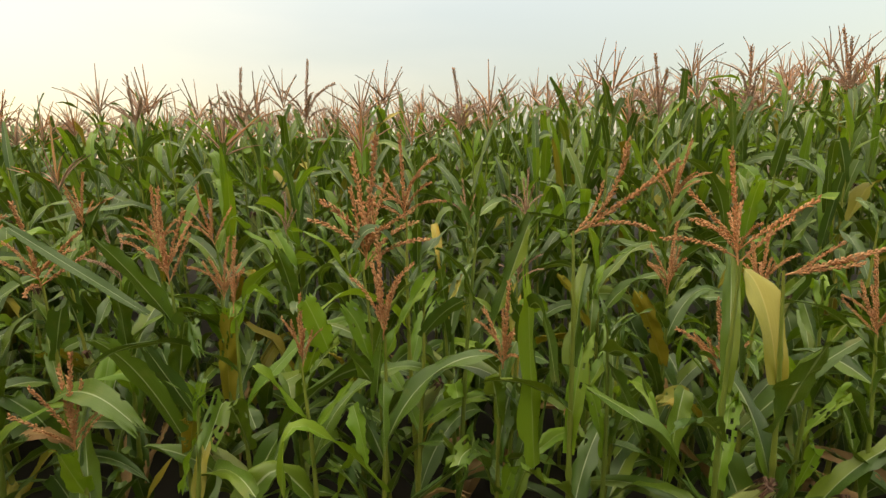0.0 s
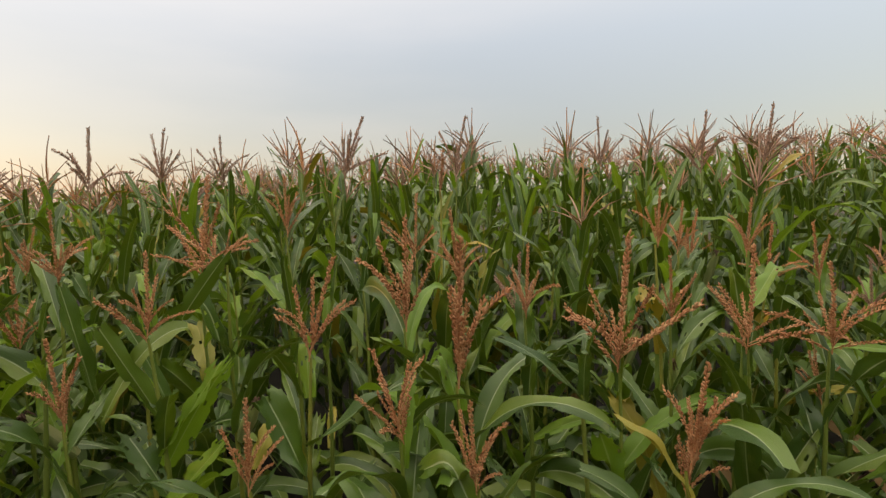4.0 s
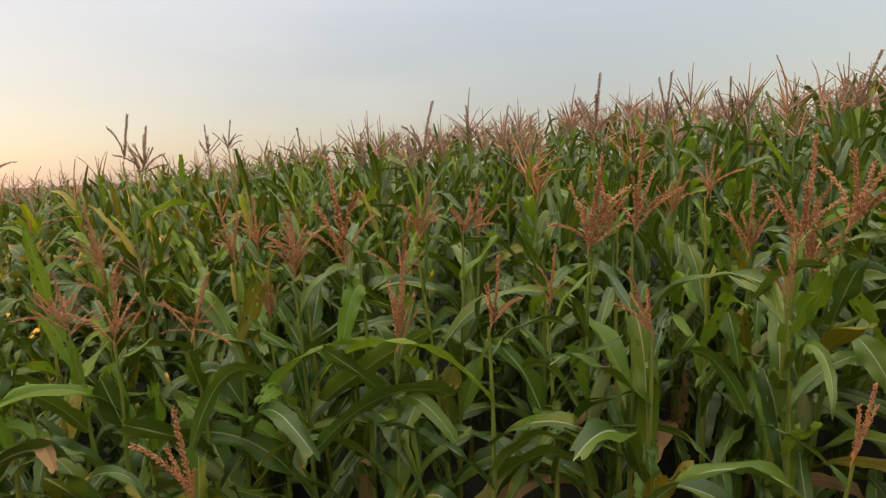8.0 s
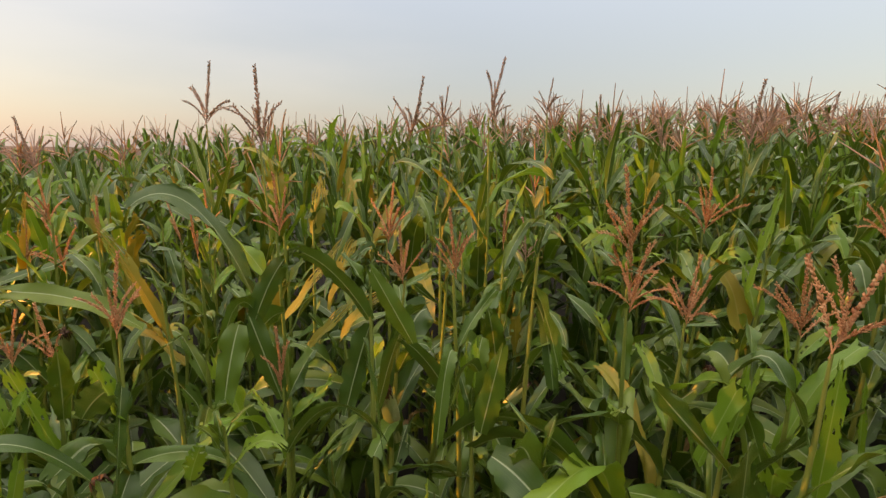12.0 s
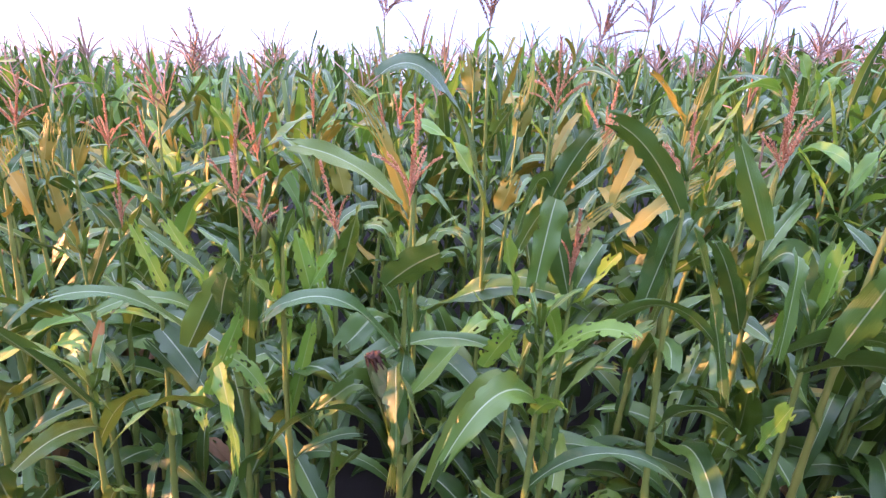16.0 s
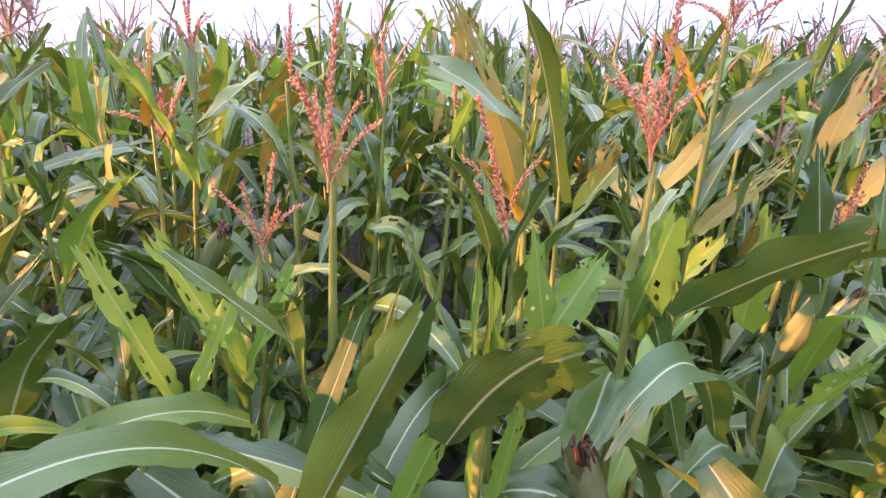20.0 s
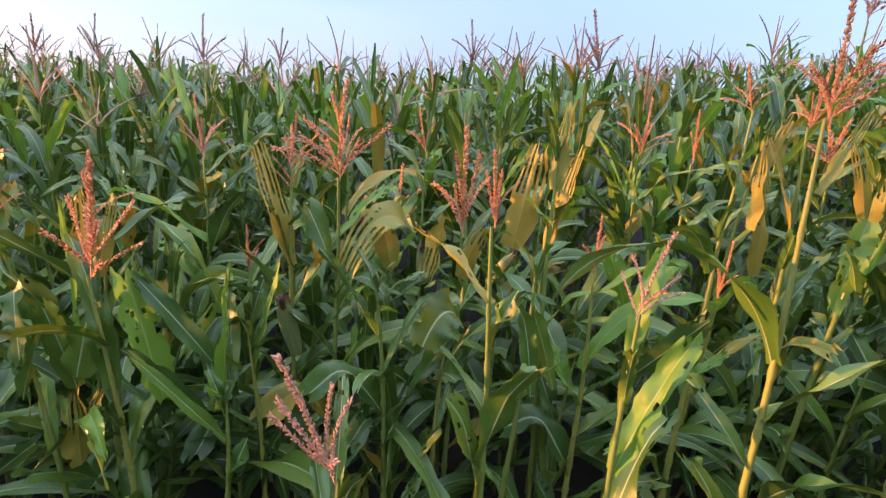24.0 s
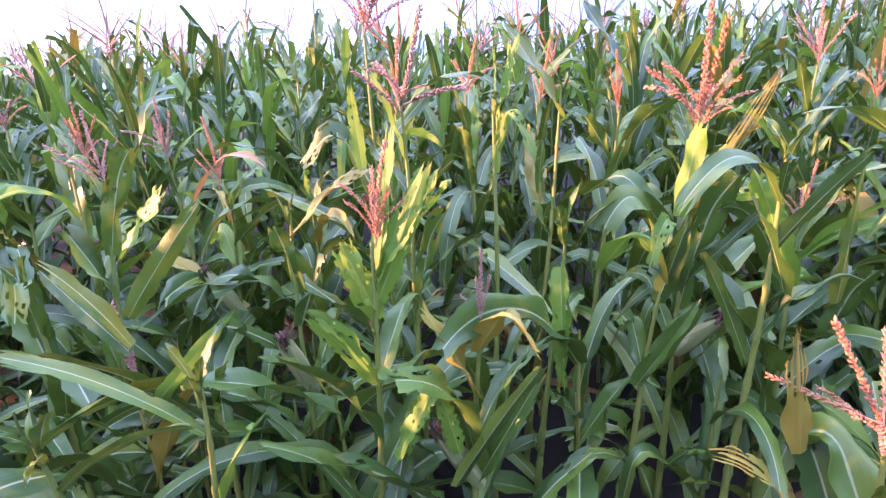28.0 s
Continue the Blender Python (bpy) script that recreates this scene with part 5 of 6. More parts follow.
blade((-1.52, 1.25, 1.23), (-1.27, 1.20, 1.35), arch=0.35, width=0.053, face=50, tint="bright", cut=1.00)
blade((-0.40, 1.25, 1.00), (-0.23, 1.20, 1.20), arch=0.00, width=0.041, face=60, tint="bright", cut=0.90)
blade((-1.11, 1.30, 1.10), (-0.80, 1.20, 1.04), arch=0.20, width=0.083, face=50, tint="green", cut=0.90)
blade((-1.74, 1.40, 1.33), (-1.41, 1.35, 1.30), arch=0.05, width=0.036, face=50, tint="bright", cut=1.00)
blade((0.16, 1.50, 1.22), (0.27, 1.45, 1.59), arch=0.02, width=0.097, face=75, tint="green", cut=0.80)
blade((-0.32, 1.30, 1.23), (-0.37, 1.25, 1.41), arch=0.05, width=0.069, face=80, tint="bright", cut=0.60)
blade((-3.73, 1.35, 1.24), (-3.77, 1.30, 1.60), arch=0.00, width=0.072, face=80, tint="green", cut=0.80)
blade((-3.49, 1.35, 1.47), (-3.33, 1.30, 1.66), arch=0.02, width=0.052, face=60, tint="green", cut=0.90)
blade((-3.92, 1.25, 1.39), (-3.98, 1.15, 1.28), arch=0.25, width=0.070, face=85, tint="green", cut=0.70)
blade((-3.45, 1.30, 1.46), (-3.62, 1.20, 1.25), arch=0.20, width=0.055, face=70, tint="green", cut=0.90)
blade((-4.29, 1.40, 1.58), (-4.43, 1.35, 1.48), arch=0.35, width=0.041, face=60, tint="green", cut=1.00)
blade((-6.12, 1.45, 1.00), (-5.75, 1.40, 1.25), arch=0.03, width=0.106, face=65, tint="green", cut=0.95)
blade((-5.68, 1.30, 1.08), (-6.07, 1.15, 0.99), arch=0.20, width=0.081, face=60, tint="green", cut=1.00)
blade((-6.26, 1.35, 1.13), (-6.48, 1.25, 0.92), arch=0.40, width=0.066, face=70, tint="green", cut=0.90)
blade((-7.23, 1.30, 0.86), (-7.51, 1.20, 1.06), arch=0.05, width=0.075, face=55, tint="green", cut=0.95)
blade((-5.47, 1.30, 1.16), (-5.34, 1.20, 1.09), arch=0.30, width=0.057, face=55, tint="green", cut=0.95)
blade((-5.56, 1.25, 0.84), (-5.31, 1.15, 0.94), arch=0.20, width=0.084, face=50, tint="green", cut=1.00)
blade((-6.55, 1.20, 0.85), (-6.27, 1.10, 0.88), arch=0.15, width=0.07, face=55, tint="green", cut=0.90)
blade((-7.21, 1.30, 0.94), (-6.95, 1.25, 1.17), arch=0.05, width=0.055, face=60, tint="green", cut=1.00)
blade((-7.25, 1.35, 1.00), (-7.21, 1.30, 1.23), arch=0.00, width=0.067, face=80, tint="bright", cut=0.60)
blade((-5.97, 1.50, 1.38), (-6.03, 1.42, 1.21), arch=0.25, width=0.074, face=80, tint="bright", cut=0.80)
blade((-5.09, 1.70, 1.49), (-5.12, 1.65, 1.32), arch=0.10, width=0.104, face=85, tint="green", cut=0.70)
blade((-5.80, 1.25, 1.02), (-5.78, 1.20, 0.90), arch=0.20, width=0.038, face=80, tint="green", cut=0.90)
blade((-6.54, 1.50, 1.35), (-6.36, 1.42, 1.14), arch=0.25, width=0.070, face=70, tint="green", cut=0.95)
blade((-6.63, 1.35, 0.93), (-6.58, 1.30, 1.17), arch=0.00, width=0.064, face=75, tint="bright", cut=0.70)
blade((-6.94, 1.40, 0.91), (-7.01, 1.30, 1.13), arch=0.10, width=0.062, face=60, tint="green", cut=0.90)
blade((-7.26, 1.20, 1.02), (-7.34, 1.12, 1.18), arch=0.20, width=0.082, face=70, tint="green", cut=0.90)
blade((-7.03, 1.25, 0.96), (-7.06, 1.22, 1.31), arch=0.00, width=0.056, face=85, tint="torn", cut=0.70)
blade((-7.13, 1.35, 1.31), (-7.23, 1.25, 1.23), arch=0.30, width=0.056, face=70, tint="green", cut=0.90)
blade((-6.89, 1.20, 1.02), (-6.75, 1.10, 0.98), arch=0.15, width=0.048, face=50, tint="dry", cut=0.90)
blade((-6.75, 1.30, 1.02), (-6.71, 1.25, 1.20), arch=0.00, width=0.076, face=75, tint="green", cut=0.70)
blade((-12.02, 1.95, 0.63), (-12.13, 1.80, 0.57), arch=0.30, width=0.060, face=60, tint="green", cut=0.90)
blade((-11.79, 1.95, 0.54), (-11.95, 1.85, 0.73), arch=0.15, width=0.058, face=55, tint="green", cut=0.95)
blade((-11.36, 1.95, 0.46), (-11.50, 1.85, 0.70), arch=0.05, width=0.054, face=65, tint="green", cut=0.80)
blade((-11.35, 2.00, 0.59), (-11.52, 1.95, 0.86), arch=0.02, width=0.066, face=70, tint="green", cut=0.90)
blade((-11.68, 1.95, 0.55), (-11.63, 1.95, 0.73), arch=0.00, width=0.101, face=85, tint="green", cut=0.50)
blade((-11.33, 2.00, 0.45), (-11.27, 1.95, 0.92), arch=0.00, width=0.066, face=80, tint="torn", cut=0.60)
blade((-10.79, 2.00, 0.65), (-10.71, 1.90, 0.82), arch=0.30, width=0.101, face=55, tint="green", cut=0.90)
blade((-10.71, 1.90, 0.81), (-10.79, 1.80, 0.76), arch=0.30, width=0.110, face=75, tint="green", cut=0.60)
blade((-10.55, 1.95, 0.82), (-10.50, 1.90, 0.59), arch=0.20, width=0.063, face=80, tint="green", cut=0.90)
blade((-11.60, 1.85, 0.49), (-11.45, 1.70, 0.50), arch=0.30, width=0.055, face=60, tint="bright", cut=0.90)
blade((-12.19, 2.00, 0.46), (-12.24, 1.95, 0.82), arch=0.00, width=0.058, face=65, tint="green", cut=0.90)
blade((-12.40, 1.95, 0.71), (-12.69, 1.80, 0.72), arch=0.32, width=0.046, face=55, tint="green", cut=1.00)
blade((-12.43, 1.85, 0.55), (-12.57, 1.80, 0.77), arch=0.08, width=0.064, face=55, tint="green", cut=0.90)
blade((-12.39, 1.95, 0.60), (-12.26, 1.90, 0.83), arch=0.05, width=0.051, face=65, tint="green", cut=0.90)
blade((-12.20, 1.95, 0.63), (-11.96, 1.85, 0.78), arch=0.38, width=0.040, face=50, tint="green", cut=1.00)
blade((-12.03, 1.80, 0.58), (-11.99, 1.75, 0.78), arch=0.00, width=0.068, face=85, tint="green", cut=0.50)
blade((-11.80, 1.95, 0.79), (-11.73, 1.85, 0.63), arch=0.25, width=0.073, face=75, tint="green", cut=0.60)
blade((-11.46, 1.95, 0.50), (-11.53, 1.95, 0.88), arch=0.00, width=0.103, face=85, tint="torn", cut=0.70)
blade((-11.04, 2.20, 0.71), (-10.89, 2.10, 0.75), arch=0.35, width=0.045, face=45, tint="green", cut=1.00)
blade((-12.54, 2.50, 0.97), (-12.72, 2.45, 1.21), arch=0.05, width=0.089, face=70, tint="green", cut=0.80)
blade((-11.94, 2.50, 0.65), (-12.17, 2.45, 0.92), arch=0.05, width=0.057, face=60, tint="green", cut=0.90)
blade((-10.86, 2.20, 0.96), (-11.02, 2.10, 0.82), arch=0.35, width=0.098, face=75, tint="yellow", cut=0.80)
blade((-13.57, 1.75, 0.32), (-13.85, 1.65, 0.55), arch=0.08, width=0.037, face=50, tint="green", cut=1.00)
blade((-13.75, 1.85, 0.46), (-13.86, 1.80, 0.66), arch=0.08, width=0.047, face=60, tint="green", cut=0.90)
blade((-13.80, 1.95, 0.62), (-13.66, 1.92, 0.78), arch=0.00, width=0.058, face=80, tint="torn", cut=0.70)
blade((-13.78, 1.90, 0.50), (-13.57, 1.88, 0.76), arch=0.02, width=0.049, face=75, tint="green", cut=0.80)
blade((-13.75, 1.85, 0.29), (-13.50, 1.80, 0.56), arch=0.02, width=0.037, face=60, tint="bright", cut=0.90)
blade((-13.29, 1.85, 0.35), (-13.38, 1.80, 0.55), arch=0.05, width=0.053, face=75, tint="torn", cut=0.90)
blade((-13.21, 1.78, 0.23), (-13.13, 1.75, 0.41), arch=0.00, width=0.053, face=80, tint="torn", cut=0.70)
blade((-13.08, 1.78, 0.24), (-13.12, 1.75, 0.41), arch=0.00, width=0.044, face=80, tint="torn", cut=0.70)
blade((-13.09, 1.80, 0.14), (-12.91, 1.78, 0.45), arch=0.03, width=0.045, face=65, tint="green", cut=0.90)
blade((-12.63, 2.00, 0.26), (-12.53, 1.95, 0.51), arch=0.03, width=0.055, face=65, tint="green", cut=0.90)
blade((-12.56, 2.10, 0.50), (-12.76, 1.98, 0.64), arch=0.60, width=0.074, face=70, tint="green", cut=0.70)
blade((-12.18, 2.20, 0.42), (-12.44, 2.10, 0.67), arch=0.20, width=0.059, face=65, tint="green", cut=0.90)
blade((-12.71, 2.60, 0.88), (-12.93, 2.50, 1.16), arch=0.05, width=0.102, face=75, tint="green", cut=0.80)
blade((-12.51, 2.15, 0.64), (-12.50, 2.12, 0.89), arch=0.00, width=0.058, face=80, tint="bright", cut=0.60)
blade((-13.23, 1.88, 0.50), (-13.31, 1.85, 0.68), arch=0.00, width=0.064, face=80, tint="torn", cut=0.70)
blade((-13.20, 1.90, 0.59), (-13.12, 1.88, 0.82), arch=0.00, width=0.060, face=80, tint="torn", cut=0.60)
blade((-13.84, 1.68, 0.24), (-13.49, 1.62, 0.43), arch=0.10, width=0.028, face=50, tint="green", cut=1.00)
blade((-12.82, 2.05, 0.53), (-12.82, 1.98, 0.24), arch=0.00, width=0.082, face=88, tint="torn", cut=0.50)
blade((-9.44, 1.50, 0.93), (-9.12, 1.40, 0.85), arch=0.15, width=0.032, face=50, tint="green", cut=1.00)
blade((-9.34, 1.60, 0.97), (-9.10, 1.45, 0.81), arch=0.12, width=0.049, face=50, tint="green", cut=0.95)
blade((-9.01, 1.55, 1.01), (-9.18, 1.45, 1.03), arch=0.20, width=0.036, face=55, tint="green", cut=0.80)
blade((-8.93, 1.58, 0.81), (-8.87, 1.50, 1.18), arch=0.02, width=0.048, face=70, tint="green", cut=0.90)
blade((-9.02, 1.62, 1.02), (-8.96, 1.60, 1.16), arch=0.00, width=0.037, face=75, tint="torn", cut=0.70)
blade((-9.01, 1.62, 1.01), (-9.10, 1.60, 1.21), arch=0.00, width=0.037, face=75, tint="torn", cut=0.70)
blade((-8.61, 1.50, 0.96), (-8.51, 1.35, 0.89), arch=0.15, width=0.042, face=50, tint="green", cut=0.95)
blade((-8.79, 1.50, 0.83), (-8.74, 1.48, 1.07), arch=0.00, width=0.034, face=75, tint="torn", cut=0.80)
blade((-8.98, 1.45, 0.88), (-8.93, 1.38, 0.84), arch=0.20, width=0.040, face=60, tint="torn", cut=0.80)
blade((-9.47, 1.70, 0.89), (-9.61, 1.62, 0.97), arch=0.10, width=0.034, face=45, tint="green", cut=0.90)
blade((-9.32, 1.72, 0.95), (-9.21, 1.68, 1.16), arch=0.03, width=0.038, face=65, tint="green", cut=0.80)
blade((-9.61, 1.60, 0.94), (-9.67, 1.55, 1.11), arch=0.05, width=0.044, face=60, tint="green", cut=0.90)
blade((-9.69, 1.60, 0.91), (-9.77, 1.55, 1.06), arch=0.08, width=0.035, face=55, tint="green", cut=1.00)
blade((-9.79, 1.85, 0.95), (-9.90, 1.80, 1.07), arch=0.10, width=0.052, face=55, tint="green", cut=0.90)
blade((-9.83, 2.10, 1.04), (-9.92, 2.10, 1.29), arch=0.05, width=0.044, face=75, tint="yellow", cut=0.90)
blade((-9.74, 2.10, 1.14), (-9.65, 2.10, 1.38), arch=0.00, width=0.038, face=75, tint="yellow", cut=0.90)
blade((-8.57, 1.50, 0.95), (-8.57, 1.35, 0.73), arch=0.12, width=0.070, face=85, tint="green", cut=0.60)
blade((-8.30, 1.50, 0.88), (-8.50, 1.40, 0.70), arch=0.45, width=0.062, face=70, tint="green", cut=0.90)
blade((-7.83, 1.88, 1.22), (-7.95, 1.80, 0.94), arch=0.25, width=0.113, face=80, tint="green", cut=0.80)
blade((-7.78, 1.60, 1.12), (-7.72, 1.50, 0.99), arch=0.75, width=0.069, face=80, tint="green", cut=0.90)
blade((-8.27, 1.60, 1.10), (-8.29, 1.58, 1.32), arch=0.00, width=0.060, face=85, tint="green", cut=0.60)
blade((-8.24, 1.75, 1.29), (-8.15, 1.72, 1.45), arch=0.05, width=0.066, face=70, tint="green", cut=0.90)
blade((-8.32, 1.60, 1.04), (-8.37, 1.56, 1.23), arch=0.00, width=0.067, face=88, tint="bright", cut=0.50)
blade((-7.76, 1.62, 0.99), (-7.94, 1.58, 1.25), arch=0.10, width=0.049, face=65, tint="green", cut=0.90)
blade((-8.95, 1.50, 0.92), (-8.89, 1.40, 0.71), arch=0.10, width=0.050, face=85, tint="torn", cut=0.70)
blade((-8.98, 1.50, 0.92), (-8.82, 1.45, 0.85), arch=0.30, width=0.046, face=55, tint="torn", cut=0.90)
blade((-9.08, 1.45, 0.86), (-9.17, 1.40, 0.75), arch=0.30, width=0.048, face=60, tint="green", cut=0.90)
blade((-8.62, 1.45, 0.83), (-8.82, 1.35, 0.81), arch=0.30, width=0.042, face=50, tint="green", cut=0.95)
blade((-9.04, 1.60, 0.73), (-9.14, 1.55, 0.94), arch=0.05, width=0.055, face=60, tint="green", cut=0.90)
blade((-7.83, 1.45, 1.04), (-7.46, 1.30, 0.87), arch=0.35, width=0.070, face=55, tint="green", cut=1.00)
blade((-7.76, 1.55, 1.00), (-7.78, 1.50, 1.27), arch=0.10, width=0.055, face=80, tint="bright", cut=0.80)
blade((-7.14, 1.50, 1.21), (-7.11, 1.35, 0.97), arch=0.30, width=0.065, face=70, tint="green", cut=1.00)
blade((-7.18, 1.30, 0.80), (-7.18, 1.25, 1.05), arch=0.05, width=0.071, face=70, tint="green", cut=0.80)
blade((-7.89, 1.35, 0.90), (-7.89, 1.30, 1.04), arch=0.00, width=0.048, face=85, tint="bright", cut=0.60)
blade((-10.44, 2.20, 1.09), (-10.42, 2.20, 1.34), arch=0.00, width=0.060, face=85, tint="yellow", cut=0.80)
blade((-9.87, 2.15, 1.02), (-9.89, 2.15, 1.29), arch=0.00, width=0.055, face=80, tint="yellow", cut=0.80)
blade((-9.34, 2.30, 1.08), (-9.34, 2.30, 1.40), arch=0.00, width=0.068, face=80, tint="yellow", cut=0.80)
blade((-8.85, 2.30, 1.13), (-8.90, 2.30, 1.31), arch=0.00, width=0.076, face=85, tint="yellow", cut=0.70)
blade((-9.81, 1.90, 1.11), (-9.83, 1.85, 0.86), arch=0.10, width=0.072, face=80, tint="torn", cut=0.90)
blade((-10.08, 1.95, 0.94), (-10.25, 1.85, 1.06), arch=0.20, width=0.049, face=50, tint="green", cut=0.95)
blade((-9.40, 1.60, 0.84), (-9.23, 1.50, 0.92), arch=0.20, width=0.050, face=50, tint="bright", cut=0.80)
blade((-10.52, 2.30, 0.88), (-10.47, 2.28, 1.23), arch=0.00, width=0.107, face=80, tint="yellow", cut=0.80)
blade((-10.74, 2.20, 0.99), (-10.79, 2.15, 0.80), arch=0.05, width=0.083, face=85, tint="yellow", cut=0.80)
blade((-11.14, 2.35, 0.76), (-11.13, 2.35, 1.02), arch=0.00, width=0.075, face=80, tint="yellow", cut=0.80)
blade((-11.70, 1.95, 0.28), (-11.69, 1.95, 0.53), arch=0.00, width=0.083, face=88, tint="yellow", cut=0.70)
blade((-11.69, 2.05, 0.79), (-11.68, 2.05, 1.05), arch=0.00, width=0.075, face=88, tint="yellow", cut=0.60)
blade((-9.24, 2.40, 1.25), (-9.24, 2.40, 1.55), arch=0.00, width=0.075, face=80, tint="yellow", cut=0.90)
blade((-8.23, 2.50, 1.36), (-8.20, 2.50, 1.61), arch=0.00, width=0.075, face=75, tint="yellow", cut=0.90)
blade((-8.41, 2.70, 1.51), (-8.45, 2.70, 1.67), arch=0.05, width=0.092, face=80, tint="yellow", cut=0.80)
blade((-9.82, 2.20, 1.20), (-9.78, 2.20, 1.35), arch=0.00, width=0.056, face=80, tint="yellow", cut=0.80)
blade((-9.80, 2.30, 1.15), (-9.72, 2.30, 1.34), arch=0.00, width=0.047, face=75, tint="yellow", cut=0.90)
blade((-9.71, 1.90, 1.09), (-9.77, 1.90, 1.23), arch=0.05, width=0.051, face=70, tint="yellow", cut=0.90)
blade((-8.33, 2.00, 1.18), (-8.29, 2.00, 1.29), arch=0.10, width=0.071, face=70, tint="yellow", cut=0.80)
blade((-7.76, 1.95, 1.28), (-7.72, 1.90, 1.38), arch=0.15, width=0.055, face=60, tint="yellow", cut=0.90)
blade((-8.82, 1.50, 0.81), (-8.81, 1.48, 1.24), arch=0.00, width=0.046, face=85, tint="torn", cut=0.60)
blade((-8.77, 1.55, 0.94), (-8.78, 1.52, 1.24), arch=0.00, width=0.046, face=85, tint="torn", cut=0.60)
blade((-8.59, 1.50, 1.07), (-8.59, 1.48, 1.25), arch=0.00, width=0.062, face=88, tint="torn", cut=0.50)

r = np.random.default_rng(5)
for row, back in enumerate((0.15, 0.55, 1.0)):
    x = 2.4 + 0.9 * row
    while x > -15.3 - 0.9 * row:
        y = edge(x) + back + r.normal(0, 0.06)
        if -10.4 < x < -8.0 and row == 0:
            x -= 0.2
            continue
        if all((x - a) ** 2 + 0.5 * (y - c) ** 2 > 0.16**2 for a, c in PLANTS):
            maize(x, y, canopy(x, y) * r.uniform(0.84, 1.02), leaves=9 if row == 0 else 13, tilt=r.normal(0, 6), size=r.uniform(0.8, 1.1), branches=int(r.integers(4, 8)), tassel="" if r.random() < ((0.5 if row < 2 else 0.55) if x > -7.4 else 0.8 if row < 2 else 0.5) else "red" if r.random() < 0.7 else "faded")
        x -= r.uniform(0.17, 0.28) * (1.35 if row == 2 else 1.2 if row else 1)
field = Build()
back = 1.5
while back < 8.5:
    x = 3.2 + 1.0 * back
    while x > -20 - 1.3 * back:
        y = edge(max(-14, min(2, x))) + back + r.normal(0, 0.08)
        far_plant(field, x, y, canopy(x, y) * r.uniform(0.88, 1.07), r, back < 4.5)
        x -= r.uniform(0.17, 0.3) * (1 if back < 4.5 else 1.4)
    back += 0.5
for back in (0.15, 0.5, 0.95):
    x = -15.4
    while x > -22:
        y = edge(-14) + back + r.normal(0, 0.08)
        far_plant(field, x, y, canopy(-14, y) * r.uniform(0.9, 1.05), r)
        x -= r.uniform(0.17, 0.28)
# rows added across the track, unseen behind the camera, to block low skylight
for back in (0.0, 0.5, 1.0):
    x = 5.0
    while x > -18:
        far_plant(field, x, edge(x) - 2.35 - back + r.normal(0, 0.06), r.uniform(2.4, 2.8), r)
        x -= r.uniform(0.18, 0.28)
low = Build()
for back in (0.28, 0.5, 0.7, 1.15, 1.6):
    x = 3.0 if back != 0.5 else -6.8
    while x > -17:
        y = edge(x) + back + r.normal(0, 0.07)
        if r.random() < ((0.95 if x > -6.8 else 0.4 if x > -11 else 0.2) if back < 0.5 else (0.45 if x > -6.8 else 0.05) if back < 1 else 0.05):
            x -= 0.25
            continue
        z0, top = ground_z(x, y), canopy(x, y) * (r.uniform(0.36, 0.6) if x > -6.8 else r.uniform(0.4, 0.7))
        base = np.array(turn(x, y, z0, r.uniform(0, 360), abs(r.normal(0, 4))))
        low.add(FAR_STALKS[r.integers(3)], base @ np.diag([1, 1, top, 1]))
        plane = r.normal(0, 35) if -10.6 < x < -7.8 else r.uniform(0, 180)
        for k in range(8):
            pool = FAR if back > 0.5 else POOL["torn" if r.random() < 0.35 else "arch" if r.random() < 0.5 else "low"]
            low.add(pool[r.integers(len(pool))], base @ np.array(turn(0, 0, top * (0.14 + 0.105 * k), plane + 180 * (k % 2) + r.normal(0, 25), 0, r.uniform(0.7, 1.0))), 0)
        x -= r.uniform(0.2, 0.32)
tagged(new("maize_undergrowth", low.mesh("maize_undergrowth", MATS)), "dense lower maize leaves between the stalks", "maize", kind="stuff")
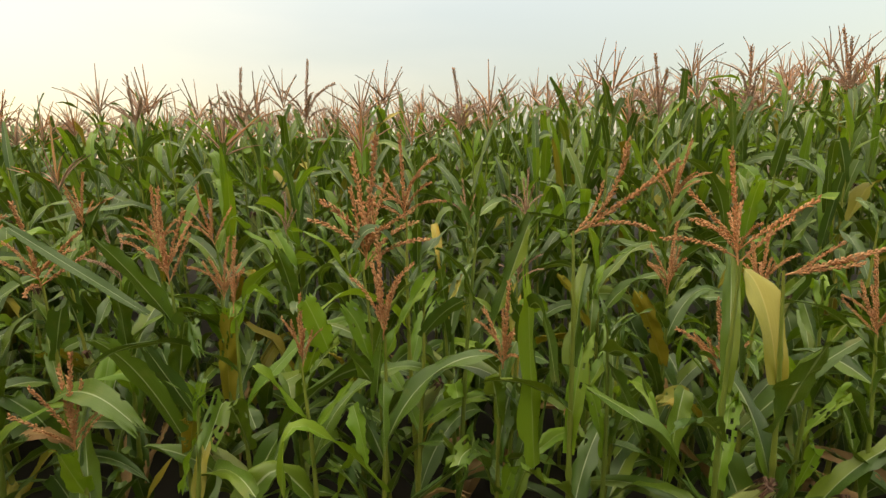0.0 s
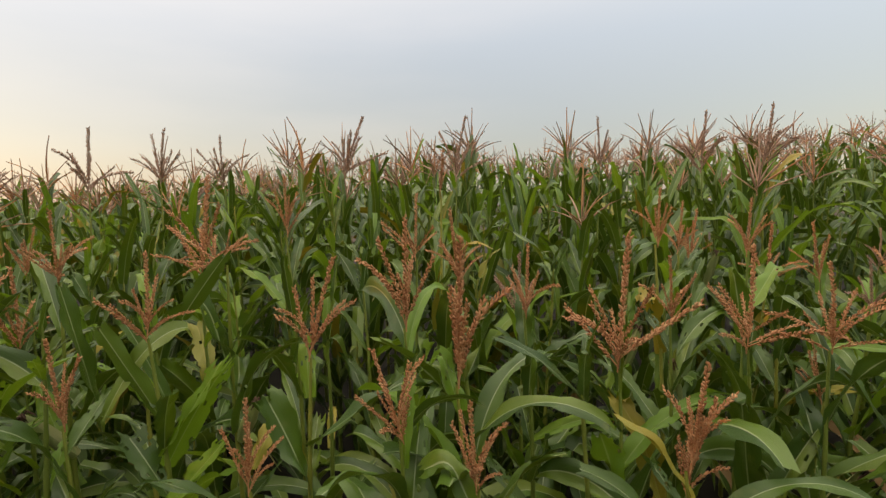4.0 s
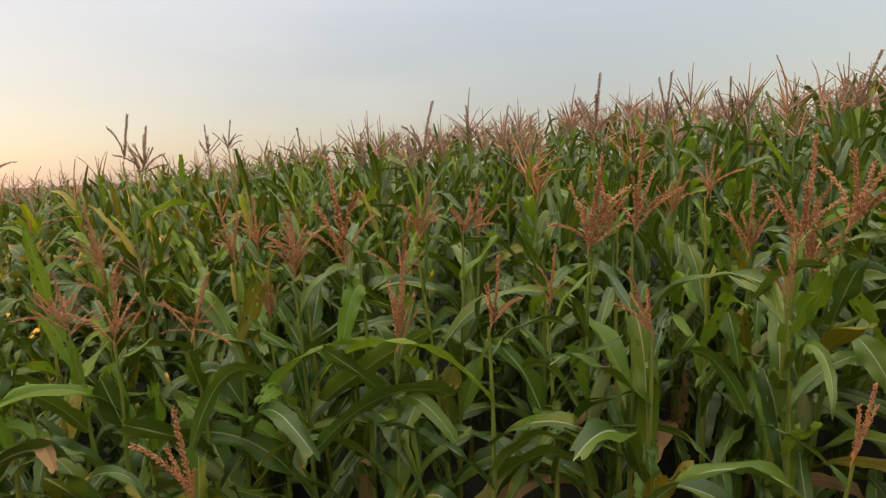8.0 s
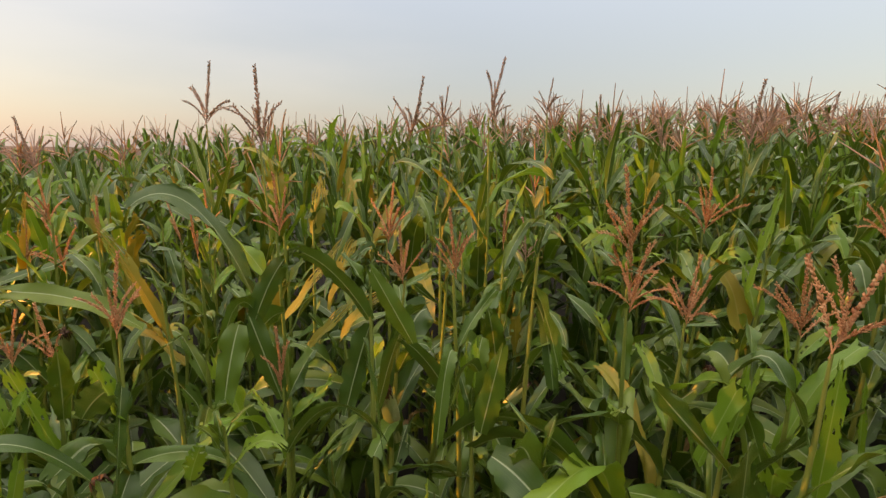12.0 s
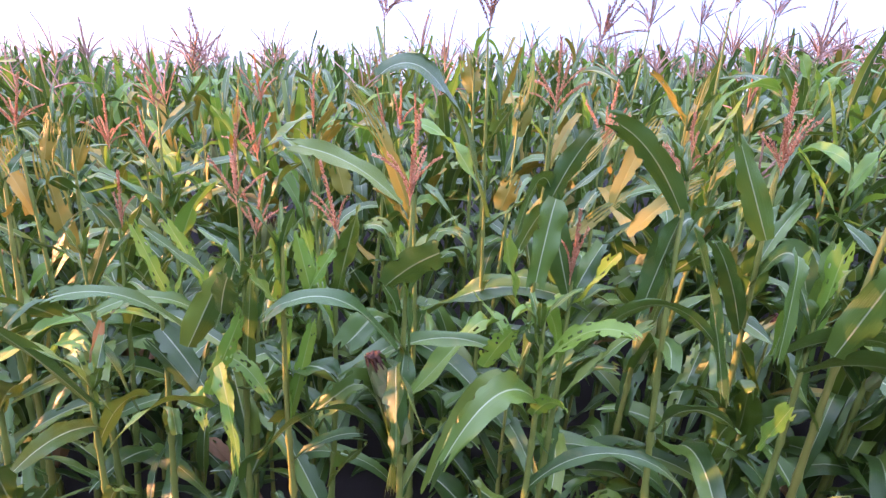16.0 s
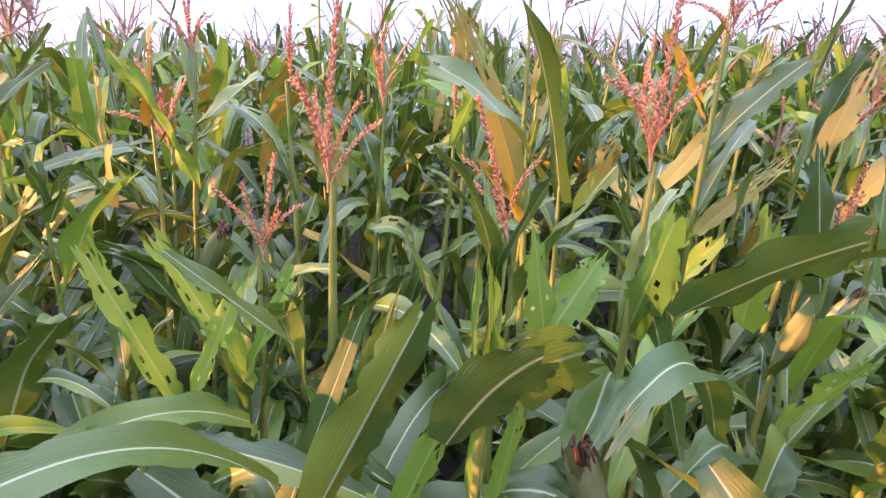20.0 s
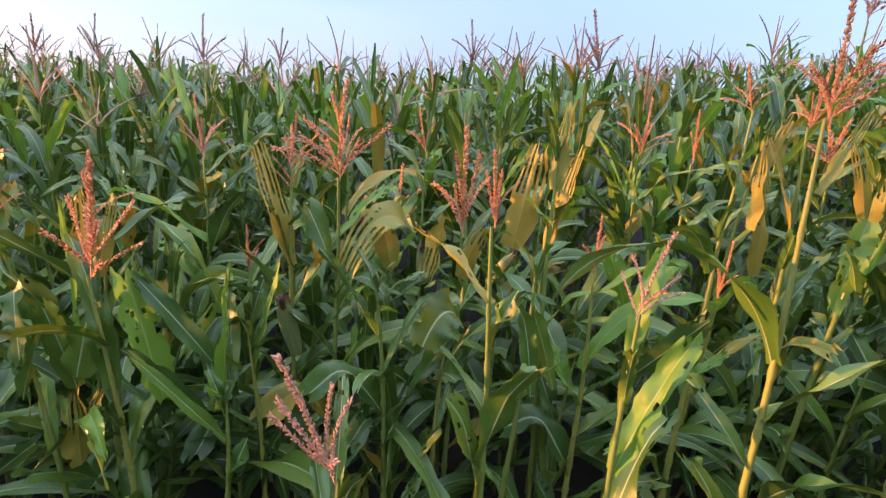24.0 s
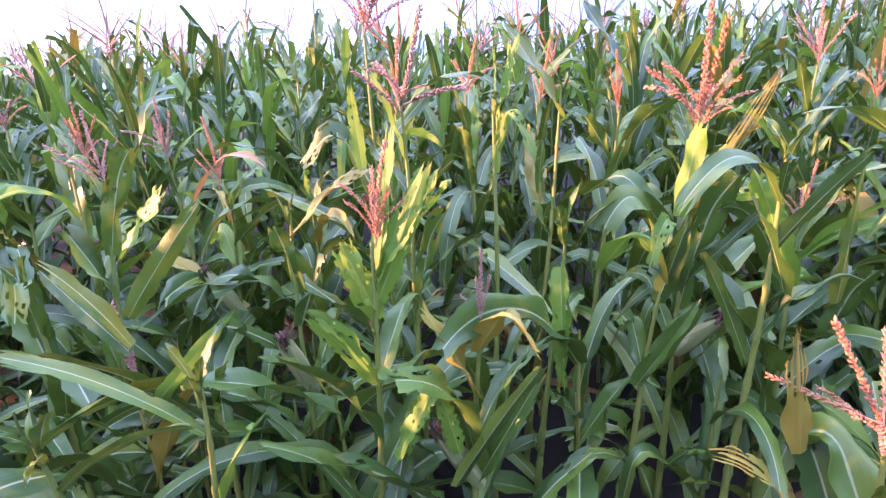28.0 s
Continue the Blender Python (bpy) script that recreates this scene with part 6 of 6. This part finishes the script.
tagged(new("maize_field", field.mesh("maize_field", MATS)), "dense inner rows of green maize with thin pinkish tassels, and added unseen rows that block skylight", "maize", kind="stuff")


# ---- tall trees added out of view beyond the field's end, to keep the low sun off the first stretch ----
def shade_tree(x, y, height, wide, seed, bare=0.3):
    r = np.random.default_rng(seed)
    root = new("tree")
    root.matrix_world = pose(x, y, ground_z(x, y))
    trunk = Build()
    trunk.add(tube([(0, 0, -0.2), (0.05, 0.02, height * 0.2), (-0.04, 0.05, height * 0.45), (0.05, 0, height * 0.8)], (0.2, 0.16, 0.12, 0.04), 10, 0))
    tips = []
    for k in range(14):
        a, z = k * 2.4, height * (bare + 0.06 + (0.72 - bare) * k / 14)
        out = wide * r.uniform(0.6, 0.95) * (1 - 0.4 * k / 14)
        end = np.array([math.cos(a) * out, math.sin(a) * out, z + height * r.uniform(0.04, 0.14)])
        mid = np.array([math.cos(a) * out * 0.5, math.sin(a) * out * 0.5, z + height * 0.03])
        trunk.add(tube([(0, 0, z), mid, end], (0.07, 0.045, 0.015), 6, 0))
        tips += [end, mid, 0.5 * (end + mid)]
    part("trunk", trunk.mesh("trunk", [BARK]), root, Matrix.Identity(4))
    crown = Build()
    for c in tips:
        for k in range(150):
            p = c + r.normal(0, 0.6, 3) * (1, 1, 0.6)
            if p[2] < height * bare:
                continue
            u, v = r.normal(0, 1, 3), r.normal(0, 1, 3)
            u /= np.linalg.norm(u)
            v -= u * (u @ v)
            v /= np.linalg.norm(v)
            L, W = r.uniform(0.14, 0.24), r.uniform(0.07, 0.11)
            crown.grid(np.array([[p, p + 0.5 * L * u - W * v], [p + 0.5 * L * u + W * v, p + L * u]]), np.zeros((2, 2, 2)), 0)
    part("crown", crown.mesh("crown", [FOLIAGE], smooth=False), root, Matrix.Identity(4))
    tagged(root, "tall leafy green tree with a bare trunk, added out of view to block the low sun", "tree", "trees beyond the field")


# unseen sun blockers; the bare height sets how much sun passes below
for n, y in enumerate((-3.0, 0.5, 3.8, 7.0, 10.3, 13.6)):
    shade_tree(-36.0 - 0.7 * (n % 2), y, 10.0, 2.9, 11 + n, 0.3 if y < 0 else 0.335 if y < 5 else 0.16)
